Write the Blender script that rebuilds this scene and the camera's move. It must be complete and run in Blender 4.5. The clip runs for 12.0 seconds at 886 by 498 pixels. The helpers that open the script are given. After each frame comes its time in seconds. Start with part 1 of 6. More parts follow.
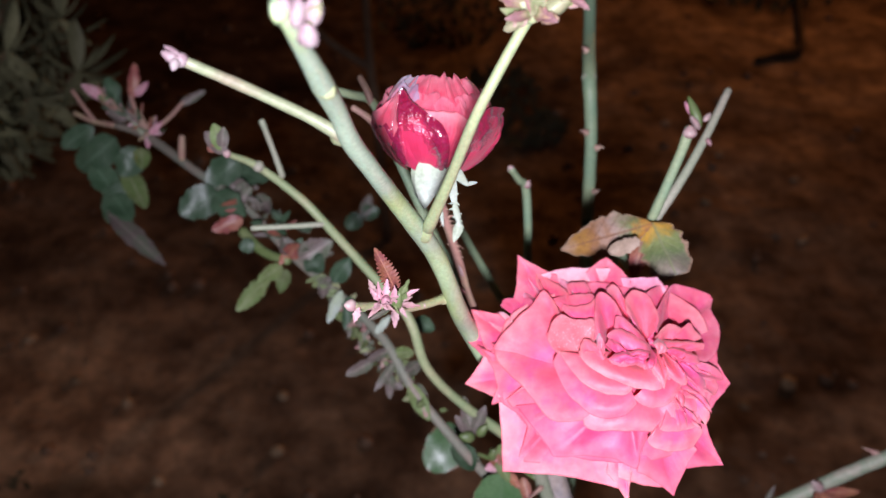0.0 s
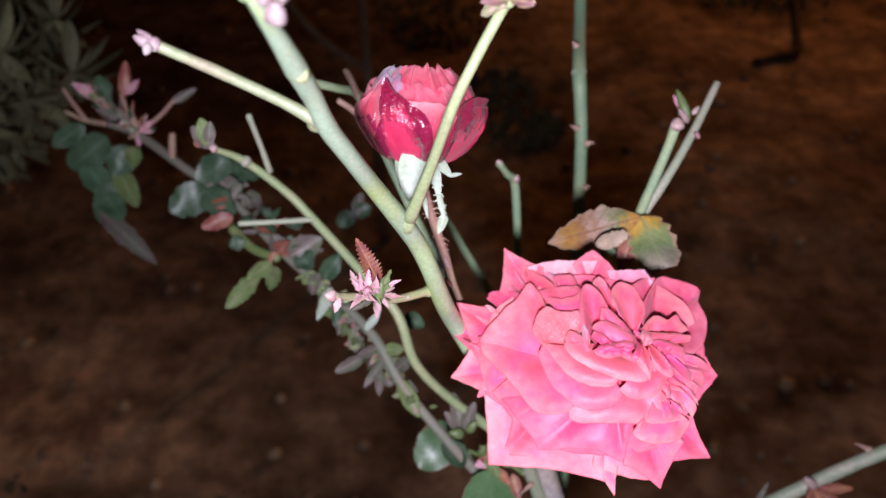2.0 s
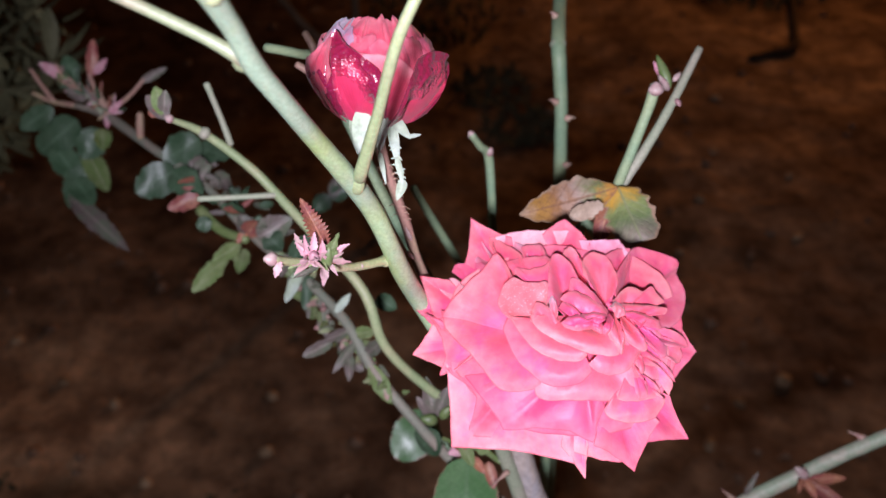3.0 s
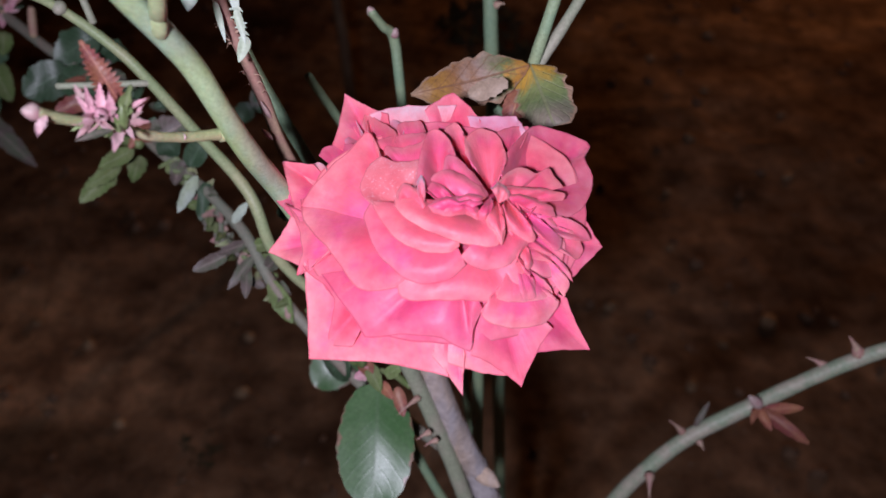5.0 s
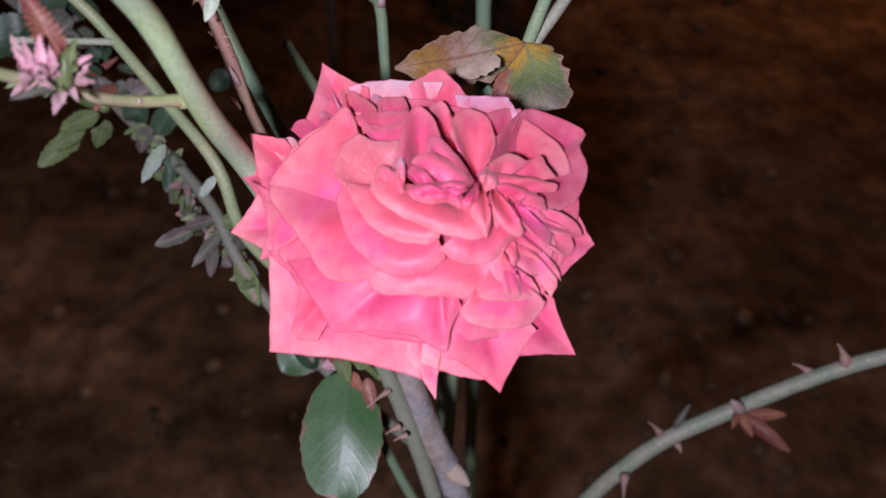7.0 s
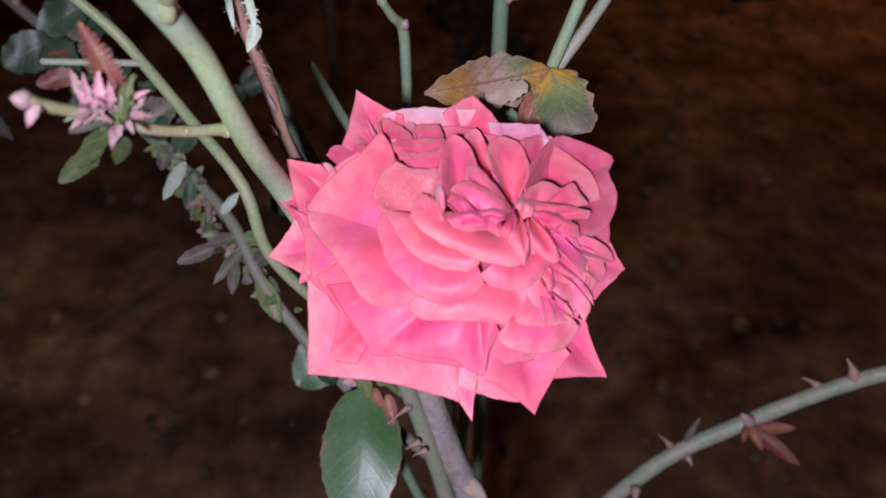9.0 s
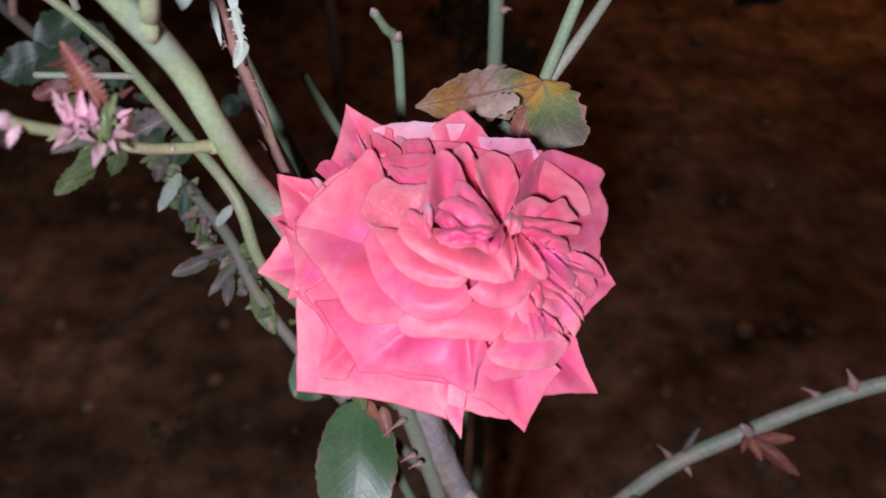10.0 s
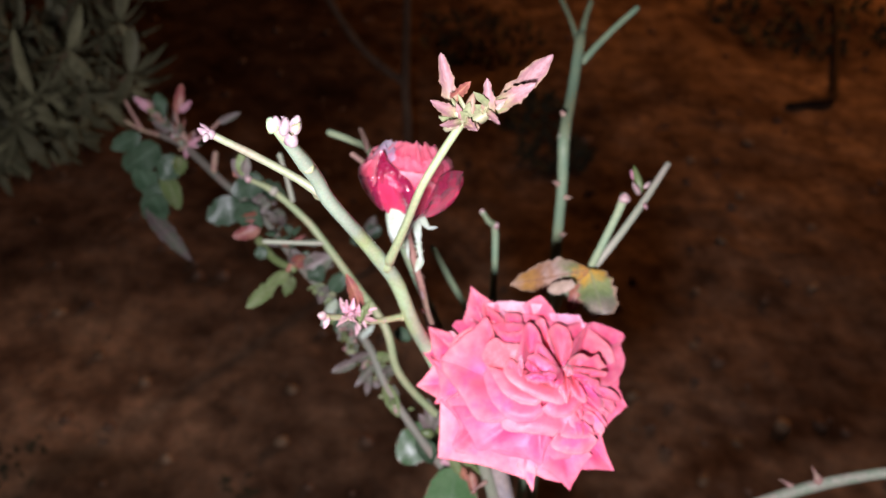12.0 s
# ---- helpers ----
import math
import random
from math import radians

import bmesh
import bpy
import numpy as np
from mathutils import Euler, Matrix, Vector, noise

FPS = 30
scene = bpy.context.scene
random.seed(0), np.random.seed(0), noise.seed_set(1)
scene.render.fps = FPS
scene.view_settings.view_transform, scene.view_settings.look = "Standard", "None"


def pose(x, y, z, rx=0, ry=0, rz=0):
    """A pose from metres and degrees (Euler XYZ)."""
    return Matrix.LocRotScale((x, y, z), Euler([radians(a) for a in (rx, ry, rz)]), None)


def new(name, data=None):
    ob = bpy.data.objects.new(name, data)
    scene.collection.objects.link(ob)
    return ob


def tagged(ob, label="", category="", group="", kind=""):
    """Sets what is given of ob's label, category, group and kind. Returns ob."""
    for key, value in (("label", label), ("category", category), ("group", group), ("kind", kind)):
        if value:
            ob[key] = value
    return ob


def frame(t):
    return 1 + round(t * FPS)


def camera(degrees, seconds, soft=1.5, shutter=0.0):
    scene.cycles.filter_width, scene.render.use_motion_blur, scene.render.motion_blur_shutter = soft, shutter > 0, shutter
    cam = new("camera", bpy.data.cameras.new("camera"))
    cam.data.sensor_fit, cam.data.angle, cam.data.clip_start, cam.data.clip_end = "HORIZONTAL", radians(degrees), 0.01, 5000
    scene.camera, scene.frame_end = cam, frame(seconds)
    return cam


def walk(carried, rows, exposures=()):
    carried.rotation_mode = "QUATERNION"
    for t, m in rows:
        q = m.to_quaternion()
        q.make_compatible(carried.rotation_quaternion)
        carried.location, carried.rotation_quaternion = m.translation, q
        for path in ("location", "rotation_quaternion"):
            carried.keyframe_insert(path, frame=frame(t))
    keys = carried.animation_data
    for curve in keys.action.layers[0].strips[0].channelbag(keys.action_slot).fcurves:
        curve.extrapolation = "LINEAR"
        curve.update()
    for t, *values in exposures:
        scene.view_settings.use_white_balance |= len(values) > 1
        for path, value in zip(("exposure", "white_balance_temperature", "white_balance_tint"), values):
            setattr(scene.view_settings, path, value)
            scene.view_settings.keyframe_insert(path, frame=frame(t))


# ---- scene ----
import itertools

cam = camera(55.5, 12.0)
cam.data.dof.use_dof = True
cam.data.dof.focus_distance = 0.255
cam.data.dof.aperture_fstop = 13.5
METRES, EYE, TILT, LEAN, TURN = 0.34, 1.57, -40.0, 0.0, 0.0
ROWS = [
    (0.0, 0.0, 0.0, 0.0, -0.0, 0.0, 0.0),
    (0.5, 0.0101, -0.0034, -0.0014, -0.04, 0.09, 0.23),
    (1.0, 0.0146, 0.004, -0.0068, -0.02, 0.13, 0.26),
    (1.5, 0.0189, -0.003, -0.0098, 0.01, 0.22, 0.25),
    (2.0, 0.0156, 0.0055, -0.012, -0.03, 0.24, 0.16),
    (2.5, 0.0158, 0.0156, -0.0177, -0.1, 0.26, 0.17),
    (3.0, 0.0544, 0.0623, -0.0442, -0.1, 0.26, 0.31),
    (3.5, 0.103, 0.1222, -0.0424, -0.02, 0.12, 0.73),
    (5.5, 0.174, 0.2139, -0.1161, -0.63, -4.26, -0.3),
    (6.0, 0.1678, 0.2243, -0.1167, -0.92, -4.51, -1.38),
    (6.5, 0.1509, 0.2363, -0.1109, -1.3, -4.59, -2.16),
    (7.0, 0.1719, 0.2574, -0.0999, -1.52, -4.66, -2.49),
    (9.0, 0.1386, 0.245, -0.0856, -1.98, -4.25, -2.61),
    (9.5, 0.1367, 0.2492, -0.0877, -1.96, -4.11, -2.69),
    (10.0, 0.1505, 0.2492, -0.0766, -1.66, -3.97, -2.43),
    (10.5, 0.0983, 0.1593, -0.0126, -0.36, -3.4, -1.92),
    (11.0, 0.0889, 0.0208, -0.0099, 0.62, -1.89, -1.47),
    (11.5, 0.0862, -0.0955, -0.0039, 1.39, -0.3, -1.62),
    (12.0, 0.0809, -0.2292, 0.0295, 1.81, 0.61, -5.33),
]
EXPOSURES = [(0.0, 0.03, 6450, 11), (2.5, 0.04, 6450, 11), (3.0, 0.02, 6400, 11), (3.5, -0.20, 6350, 12), (5.5, -0.48, 6250, 14), (9.8, -0.50, 6200, 16), (10.5, -0.44, 6250, 14), (11.2, 0.0, 6300, 13), (12.0, 0.24, 6700, 13)]
walk(cam, [(t, pose(0, 0, EYE, TILT, LEAN, TURN) @ pose(METRES * x, METRES * y, METRES * z, 90 + pitch, roll, yaw)) for t, x, y, z, yaw, pitch, roll in ROWS], EXPOSURES)

# ---- light: night, a hand torch close to the rose, a warm lamp far off ----
world = bpy.data.worlds.new("night")
scene.world = world
world.use_nodes = True
world.node_tree.nodes["Background"].inputs[0].default_value = (0.008, 0.008, 0.011, 1)
world.node_tree.nodes["Background"].inputs[1].default_value = 0.25


def point_lamp(name, place, watts, colour, radius):
    data = bpy.data.lights.new(name, "POINT")
    data.energy, data.color, data.shadow_soft_size = watts, colour, radius
    ob = new(name, data)
    ob.location = place
    return ob


point_lamp("torch", (-0.0094, -0.1234, 1.5976), 15.5, (1.0, 0.98, 1.14), 0.018)
point_lamp("yard_lamp", (3.0, 5.6, 2.2), 96.0, (1.0, 0.42, 0.12), 0.15)


# ---- materials ----
def material(name, rough=0.6, spec=0.4):
    m = bpy.data.materials.new(name)
    m.use_nodes = True
    p = m.node_tree.nodes["Principled BSDF"]
    p.inputs["Roughness"].default_value = rough
    p.inputs["Specular IOR Level"].default_value = spec
    return m, m.node_tree.nodes, m.node_tree.links, p


def noise_node(n, l, scale, detail=4, rough=0.55, coord="Object", stretch=None):
    c = n.new("ShaderNodeTexCoord")
    t = n.new("ShaderNodeTexNoise")
    t.inputs["Scale"].default_value, t.inputs["Detail"].default_value, t.inputs["Roughness"].default_value = scale, detail, rough
    if stretch:
        mp = n.new("ShaderNodeMapping")
        mp.inputs["Scale"].default_value = stretch
        l.new(c.outputs[coord], mp.inputs["Vector"])
        l.new(mp.outputs[0], t.inputs["Vector"])
    else:
        l.new(c.outputs[coord], t.inputs["Vector"])
    return t.outputs["Fac"]


def ramp(n, l, source, stops):
    r = n.new("ShaderNodeValToRGB")
    e = r.color_ramp.elements
    while len(e) < len(stops):
        e.new(0.5)
    for k, (pos, col) in enumerate(stops):
        e[k].position, e[k].color = pos, (*col, 1)
    l.new(source, r.inputs[0])
    return r.outputs[0]


def mix(n, l, fac, a, b, how="MIX"):
    x = n.new("ShaderNodeMix")
    x.data_type, x.blend_type = "RGBA", how
    for sock, val in ((x.inputs[0], fac), (x.inputs[6], a), (x.inputs[7], b)):
        if isinstance(val, (int, float)):
            sock.default_value = val
        elif isinstance(val, tuple):
            sock.default_value = (*val, 1)
        else:
            l.new(val, sock)
    return x.outputs[2]


def bump(n, l, p, height, strength, distance):
    b = n.new("ShaderNodeBump")
    b.inputs["Strength"].default_value, b.inputs["Distance"].default_value = strength, distance
    l.new(height, b.inputs["Height"])
    l.new(b.outputs[0], p.inputs["Normal"])


def vary(n, l, colour, amount):
    """Brightness that differs from piece to piece."""
    info = n.new("ShaderNodeObjectInfo")
    mr = n.new("ShaderNodeMapRange")
    mr.inputs["To Min"].default_value, mr.inputs["To Max"].default_value = 1 - amount, 1 + amount
    l.new(info.outputs["Random"], mr.inputs["Value"])
    hsv = n.new("ShaderNodeHueSaturation")
    l.new(mr.outputs[0], hsv.inputs["Value"])
    l.new(colour, hsv.inputs["Color"])
    return hsv.outputs[0]


def two_tone(name, a, b, scale, lo=0.4, hi=0.6, rough=0.6, spec=0.4, fine=900, relief=0.25, depth=0.0004, amount=0.12, sss=0.0, stretch=None):
    m, n, l, p = material(name, rough, spec)
    c = ramp(n, l, noise_node(n, l, scale, stretch=stretch), [(lo, a), (hi, b)])
    g = ramp(n, l, noise_node(n, l, fine, 3), [(0.3, (0.8, 0.8, 0.8)), (0.7, (1.1, 1.1, 1.1))])
    c = mix(n, l, 1.0, c, g, "MULTIPLY")
    l.new(vary(n, l, c, amount), p.inputs["Base Color"])
    bump(n, l, p, noise_node(n, l, fine, 3), relief, depth)
    if sss:
        p.inputs["Subsurface Weight"].default_value = sss
        p.inputs["Subsurface Radius"].default_value = (0.004, 0.0015, 0.001)
        p.inputs["Subsurface Scale"].default_value = 0.5
    return m


def petal_material(name, main, second, dark, dark_at, rough, veins, crinkle=0.0, pale=None, specks=None, glow=0.20):
    """main with patches of second; dark marks a worn, dried edge (petal coordinate v towards 1)."""
    m, n, l, p = material(name, rough, 0.35)
    c = ramp(n, l, noise_node(n, l, 70, 3), [(0.46, main), (0.66, second)])
    uv = n.new("ShaderNodeUVMap")
    sep = n.new("ShaderNodeSeparateXYZ")
    l.new(uv.outputs[0], sep.inputs[0])
    w = n.new("ShaderNodeTexWave")
    w.inputs["Scale"].default_value, w.inputs["Distortion"].default_value, w.inputs["Detail"].default_value = 9, 2.5, 2
    l.new(uv.outputs[0], w.inputs["Vector"])
    c = mix(n, l, veins, c, ramp(n, l, w.outputs["Fac"], [(0.0, second), (1.0, main)]))
    add = n.new("ShaderNodeMath")
    add.operation = "ADD"
    sc = n.new("ShaderNodeMath")
    sc.operation = "MULTIPLY_ADD"
    spread = 1.1 if crinkle else 0.5
    sc.inputs[1].default_value, sc.inputs[2].default_value = spread, -0.5 * spread
    l.new(noise_node(n, l, 110 if crinkle else 240, 4), sc.inputs[0])
    l.new(sep.outputs["Y"], add.inputs[0])
    l.new(sc.outputs[0], add.inputs[1])
    edge = ramp(n, l, add.outputs[0], [(dark_at, (0, 0, 0)), (min(dark_at + (0.26 if crinkle else 0.06), 1.0), (1, 1, 1))])
    c = mix(n, l, edge, c, dark)
    if pale:
        rim = ramp(n, l, add.outputs[0], [(0.70, (0, 0, 0)), (1.0, (1, 1, 1))])
        c = mix(n, l, rim, c, pale)
    if specks:
        dots = ramp(n, l, noise_node(n, l, 1500, 2), [(0.60, (0, 0, 0)), (0.66, (1, 1, 1))])
        c = mix(n, l, dots, c, specks)
    mott = ramp(n, l, noise_node(n, l, 190, 5, 0.65), [(0.3, (0.93, 0.88, 0.91)), (0.7, (1.06, 1.10, 1.08))])
    c = mix(n, l, 1.0, c, mott, "MULTIPLY")
    wash = ramp(n, l, noise_node(n, l, 48, 4, 0.6), [(0.36, (1.0, 0.78, 0.88)), (0.50, (1.0, 0.98, 1.0)), (0.66, (1.03, 1.18, 1.18))])
    c = mix(n, l, 1.0, c, wash, "MULTIPLY")
    if pale:
        # thin dark line painted along the rim in place of edge shadow
        margin = ramp(n, l, sep.outputs["Y"], [(0.980, (0, 0, 0)), (0.992, (0.52, 0.52, 0.52))])
        c = mix(n, l, margin, c, (0.42, 0.03, 0.07))
    c = vary(n, l, c, 0.06)
    info = n.new("ShaderNodeObjectInfo")
    tint = ramp(n, l, info.outputs["Random"], [(0.0, (1.0, 0.93, 1.06)), (0.45, (1.0, 1.0, 1.0)), (1.0, (1.0, 1.10, 1.0))])
    c = mix(n, l, 1.0, c, tint, "MULTIPLY")
    l.new(c, p.inputs["Base Color"])
    mp = n.new("ShaderNodeMapping")
    mp.inputs["Scale"].default_value = (14, 2.0, 1)
    l.new(uv.outputs[0], mp.inputs["Vector"])
    ribs = n.new("ShaderNodeTexNoise")
    ribs.inputs["Scale"].default_value, ribs.inputs["Detail"].default_value = 1.0, 3
    l.new(mp.outputs[0], ribs.inputs["Vector"])
    both = n.new("ShaderNodeMath")
    both.operation = "MULTIPLY_ADD"
    both.inputs[1].default_value = 0.8
    l.new(noise_node(n, l, 420, 4), both.inputs[0])
    l.new(ribs.outputs["Fac"], both.inputs[2])
    bump(n, l, p, both.outputs[0], 0.24, 0.0006)
    if crinkle:
        fold = n.new("ShaderNodeMath")
        fold.operation = "MULTIPLY"
        l.new(noise_node(n, l, 120, 3, 0.6), fold.inputs[0])
        l.new(edge, fold.inputs[1])
        second_bump = n.new("ShaderNodeBump")
        second_bump.inputs["Strength"].default_value, second_bump.inputs["Distance"].default_value = crinkle, 0.0035
        l.new(fold.outputs[0], second_bump.inputs["Height"])
        l.new(p.inputs["Normal"].links[0].from_socket, second_bump.inputs["Normal"])
        l.new(second_bump.outputs[0], p.inputs["Normal"])
        gloss = ramp(n, l, edge, [(0.0, (rough, rough, rough)), (1.0, (0.25, 0.25, 0.25))])
        l.new(gloss, p.inputs["Roughness"])
        p.inputs["Specular IOR Level"].default_value = 0.9
    p.inputs["Subsurface Weight"].default_value = glow
    p.inputs["Subsurface Radius"].default_value = (0.006, 0.0012, 0.0014)
    p.inputs["Subsurface Scale"].default_value = 0.5
    p.inputs["Sheen Weight"].default_value = 0.08
    return m


PETAL = petal_material("petal_pink", (0.82, 0.122, 0.182), (0.81, 0.092, 0.245), (0.30, 0.02, 0.03), 1.20, 0.50, 0.2, 0.0, (0.86, 0.215, 0.260))
PETAL_ROSE = petal_material("petal_magenta", (0.74, 0.076, 0.185), (0.75, 0.100, 0.175), (0.30, 0.02, 0.03), 1.20, 0.48, 0.2, 0.0, (0.80, 0.165, 0.225))
PETAL_PALE = petal_material("petal_pale_pink", (0.79, 0.18, 0.23), (0.77, 0.25, 0.30), (0.30, 0.02, 0.03), 1.20, 0.5, 0.3, 0.0, (0.76, 0.40, 0.46))
PETAL_SPECKLED = petal_material("petal_speckled", (0.80, 0.165, 0.185), (0.80, 0.19, 0.21), (0.30, 0.02, 0.03), 1.20, 0.5, 0.1, 0.0, (0.82, 0.22, 0.24), (0.82, 0.33, 0.35))
PETAL_RED = petal_material("petal_red", (0.60, 0.075, 0.120), (0.46, 0.026, 0.075), (0.22, 0.02, 0.045), 1.02, 0.48, 0.45, 0.0, (0.60, 0.16, 0.20))
PETAL_DRY = petal_material("petal_dark_red", (0.62, 0.032, 0.100), (0.48, 0.016, 0.062), (0.24, 0.009, 0.042), 0.50, 0.46, 0.35, 0.9)
PETAL_FADED = petal_material("petal_faded", (0.50, 0.16, 0.20), (0.42, 0.20, 0.27), (0.34, 0.24, 0.30), 0.84, 0.35, 0.3)
STEM_PALE = two_tone("stem_pale_green", (0.33, 0.42, 0.30), (0.365, 0.45, 0.17), 48, 0.42, 0.68, 0.36, 0.5, 900, 0.05, 0.0002, 0.04, 0.1, (1, 1, 0.45))
STEM_SHOOT = two_tone("stem_yellow_green", (0.33, 0.385, 0.20), (0.35, 0.355, 0.21), 60, 0.45, 0.7, 0.42, 0.5, 700, 0.1, 0.0003, 0.04, 0.1)
STEM_DULL = two_tone("stem_dull_olive", (0.23, 0.255, 0.15), (0.27, 0.21, 0.15), 70, 0.45, 0.65, 0.45, 0.45, 700, 0.12)
STEM_DARK = two_tone("stem_dark_grey", (0.20, 0.215, 0.165), (0.25, 0.205, 0.165), 60, 0.4, 0.65, 0.6)
STEM_ARCH = two_tone("stem_mottled_green", (0.25, 0.30, 0.21), (0.36, 0.33, 0.26), 120, 0.42, 0.62, 0.5, 0.4, 500, 0.3, 0.0006)
STEM_TWIG = two_tone("stem_bright_green", (0.40, 0.45, 0.22), (0.44, 0.40, 0.25), 90, 0.45, 0.7, 0.42, 0.5, 700, 0.2, 0.0003, 0.04, 0.1)
STEM_GREEN = two_tone("stem_green", (0.215, 0.315, 0.20), (0.29, 0.34, 0.195), 40, 0.4, 0.65, 0.5, 0.4)
STEM_OLIVE = two_tone("stem_olive_green", (0.25, 0.31, 0.16), (0.34, 0.335, 0.19), 55, 0.4, 0.65, 0.5, 0.4)
STEM_GREY = two_tone("stem_grey_green", (0.30, 0.325, 0.23), (0.36, 0.33, 0.26), 50, 0.4, 0.62, 0.6)
STEM_BROWN = two_tone("stem_reddish_brown", (0.31, 0.175, 0.14), (0.34, 0.27, 0.16), 60, 0.45, 0.65, 0.55)
BARK = two_tone("bark_grey_tan", (0.40, 0.36, 0.37), (0.44, 0.33, 0.26), 60, 0.4, 0.6, 0.8, 0.2, 320, 0.5, 0.0015, 0.05, 0, (1, 1, 0.25))


def leaf_material(name, a, b, scale, lo, hi, rough, vein, dry=None, dry_at=0.8, amount=0.2, relief=0.35):
    """Leaf blade: mottled a and b, a paler midrib and side veins, and a dry margin where dry is given."""
    m, n, l, p = material(name, rough, 0.45)
    c = ramp(n, l, noise_node(n, l, scale), [(lo, a), (hi, b)])
    uv = n.new("ShaderNodeUVMap")
    sep = n.new("ShaderNodeSeparateXYZ")
    l.new(uv.outputs[0], sep.inputs[0])

    def calc(op, x, y=0.0):
        q = n.new("ShaderNodeMath")
        q.operation = op
        for k, v in ((0, x), (1, y)):
            if isinstance(v, (int, float)):
                q.inputs[k].default_value = v
            else:
                l.new(v, q.inputs[k])
        return q.outputs[0]

    off = calc("ABSOLUTE", calc("SUBTRACT", sep.outputs["X"], 0.5))
    rib = ramp(n, l, off, [(0.012, (1, 1, 1)), (0.05, (0, 0, 0))])
    saw = calc("FRACT", calc("MULTIPLY", calc("SUBTRACT", sep.outputs["Y"], calc("MULTIPLY", off, 0.55)), 8.0))
    side = ramp(n, l, calc("ABSOLUTE", calc("SUBTRACT", saw, 0.5)), [(0.02, (0.55, 0.55, 0.55)), (0.11, (0, 0, 0))])
    lines = mix(n, l, 1.0, rib, side, "LIGHTEN")
    c = mix(n, l, lines, c, vein)
    if dry:
        far = calc("ADD", calc("MULTIPLY", calc("MAXIMUM", calc("MULTIPLY", off, 2.0), calc("MULTIPLY", calc("SUBTRACT", sep.outputs["Y"], 0.5), 2.0)), 0.8), calc("MULTIPLY", noise_node(n, l, scale * 2.2), 0.4))
        c = mix(n, l, ramp(n, l, far, [(dry_at, (0, 0, 0)), (min(dry_at + 0.08, 1.0), (1, 1, 1))]), c, dry)
    g = ramp(n, l, noise_node(n, l, 700, 3), [(0.3, (0.8, 0.8, 0.8)), (0.7, (1.1, 1.1, 1.1))])
    c = mix(n, l, 1.0, c, g, "MULTIPLY")
    l.new(vary(n, l, c, amount), p.inputs["Base Color"])
    h = calc("ADD", calc("MULTIPLY", noise_node(n, l, 420, 4), 0.6), calc("MULTIPLY", lines, -0.5))
    bump(n, l, p, h, relief, 0.0006)
    return m


LEAF = leaf_material("leaf_green", (0.036, 0.070, 0.036), (0.060, 0.095, 0.056), 90, 0.4, 0.65, 0.42, (0.08, 0.13, 0.08))
LEAF_BROAD = leaf_material("leaf_green_dry_margin", (0.060, 0.130, 0.048), (0.095, 0.165, 0.075), 60, 0.4, 0.65, 0.34, (0.085, 0.150, 0.070), (0.22, 0.13, 0.09), 0.97, 0.0, 0.12)
LEAF_LIGHT = leaf_material("leaf_light_green", (0.11, 0.160, 0.050), (0.17, 0.20, 0.09), 90, 0.4, 0.65, 0.45, (0.22, 0.25, 0.14))
LEAF_PINK = leaf_material("leaf_pink", (0.50, 0.20, 0.27), (0.58, 0.38, 0.40), 120, 0.4, 0.62, 0.5, (0.54, 0.33, 0.33))
STEM_TIP = two_tone("stem_young_green", (0.20, 0.235, 0.11), (0.25, 0.23, 0.14), 150, 0.4, 0.6, 0.45, 0.4, 700, 0.12)
LEAF_DUSK = leaf_material("leaf_dusky_pink", (0.33, 0.155, 0.16), (0.37, 0.26, 0.22), 120, 0.4, 0.62, 0.5, (0.21, 0.13, 0.09))
LEAF_RED = leaf_material("leaf_red", (0.20, 0.050, 0.050), (0.28, 0.115, 0.065), 90, 0.42, 0.66, 0.45, (0.34, 0.17, 0.10))
LEAF_SPROUT = leaf_material("leaf_young_red", (0.16, 0.042, 0.042), (0.19, 0.068, 0.030), 110, 0.42, 0.60, 0.5, (0.30, 0.12, 0.08))
LEAF_MAUVE = leaf_material("leaf_mauve", (0.110, 0.082, 0.075), (0.095, 0.112, 0.072), 110, 0.42, 0.62, 0.5, (0.24, 0.19, 0.17))
DEAD_TAN = two_tone("leaf_dry_tan", (0.35, 0.25, 0.18), (0.42, 0.31, 0.24), 90, 0.4, 0.6, 0.6)


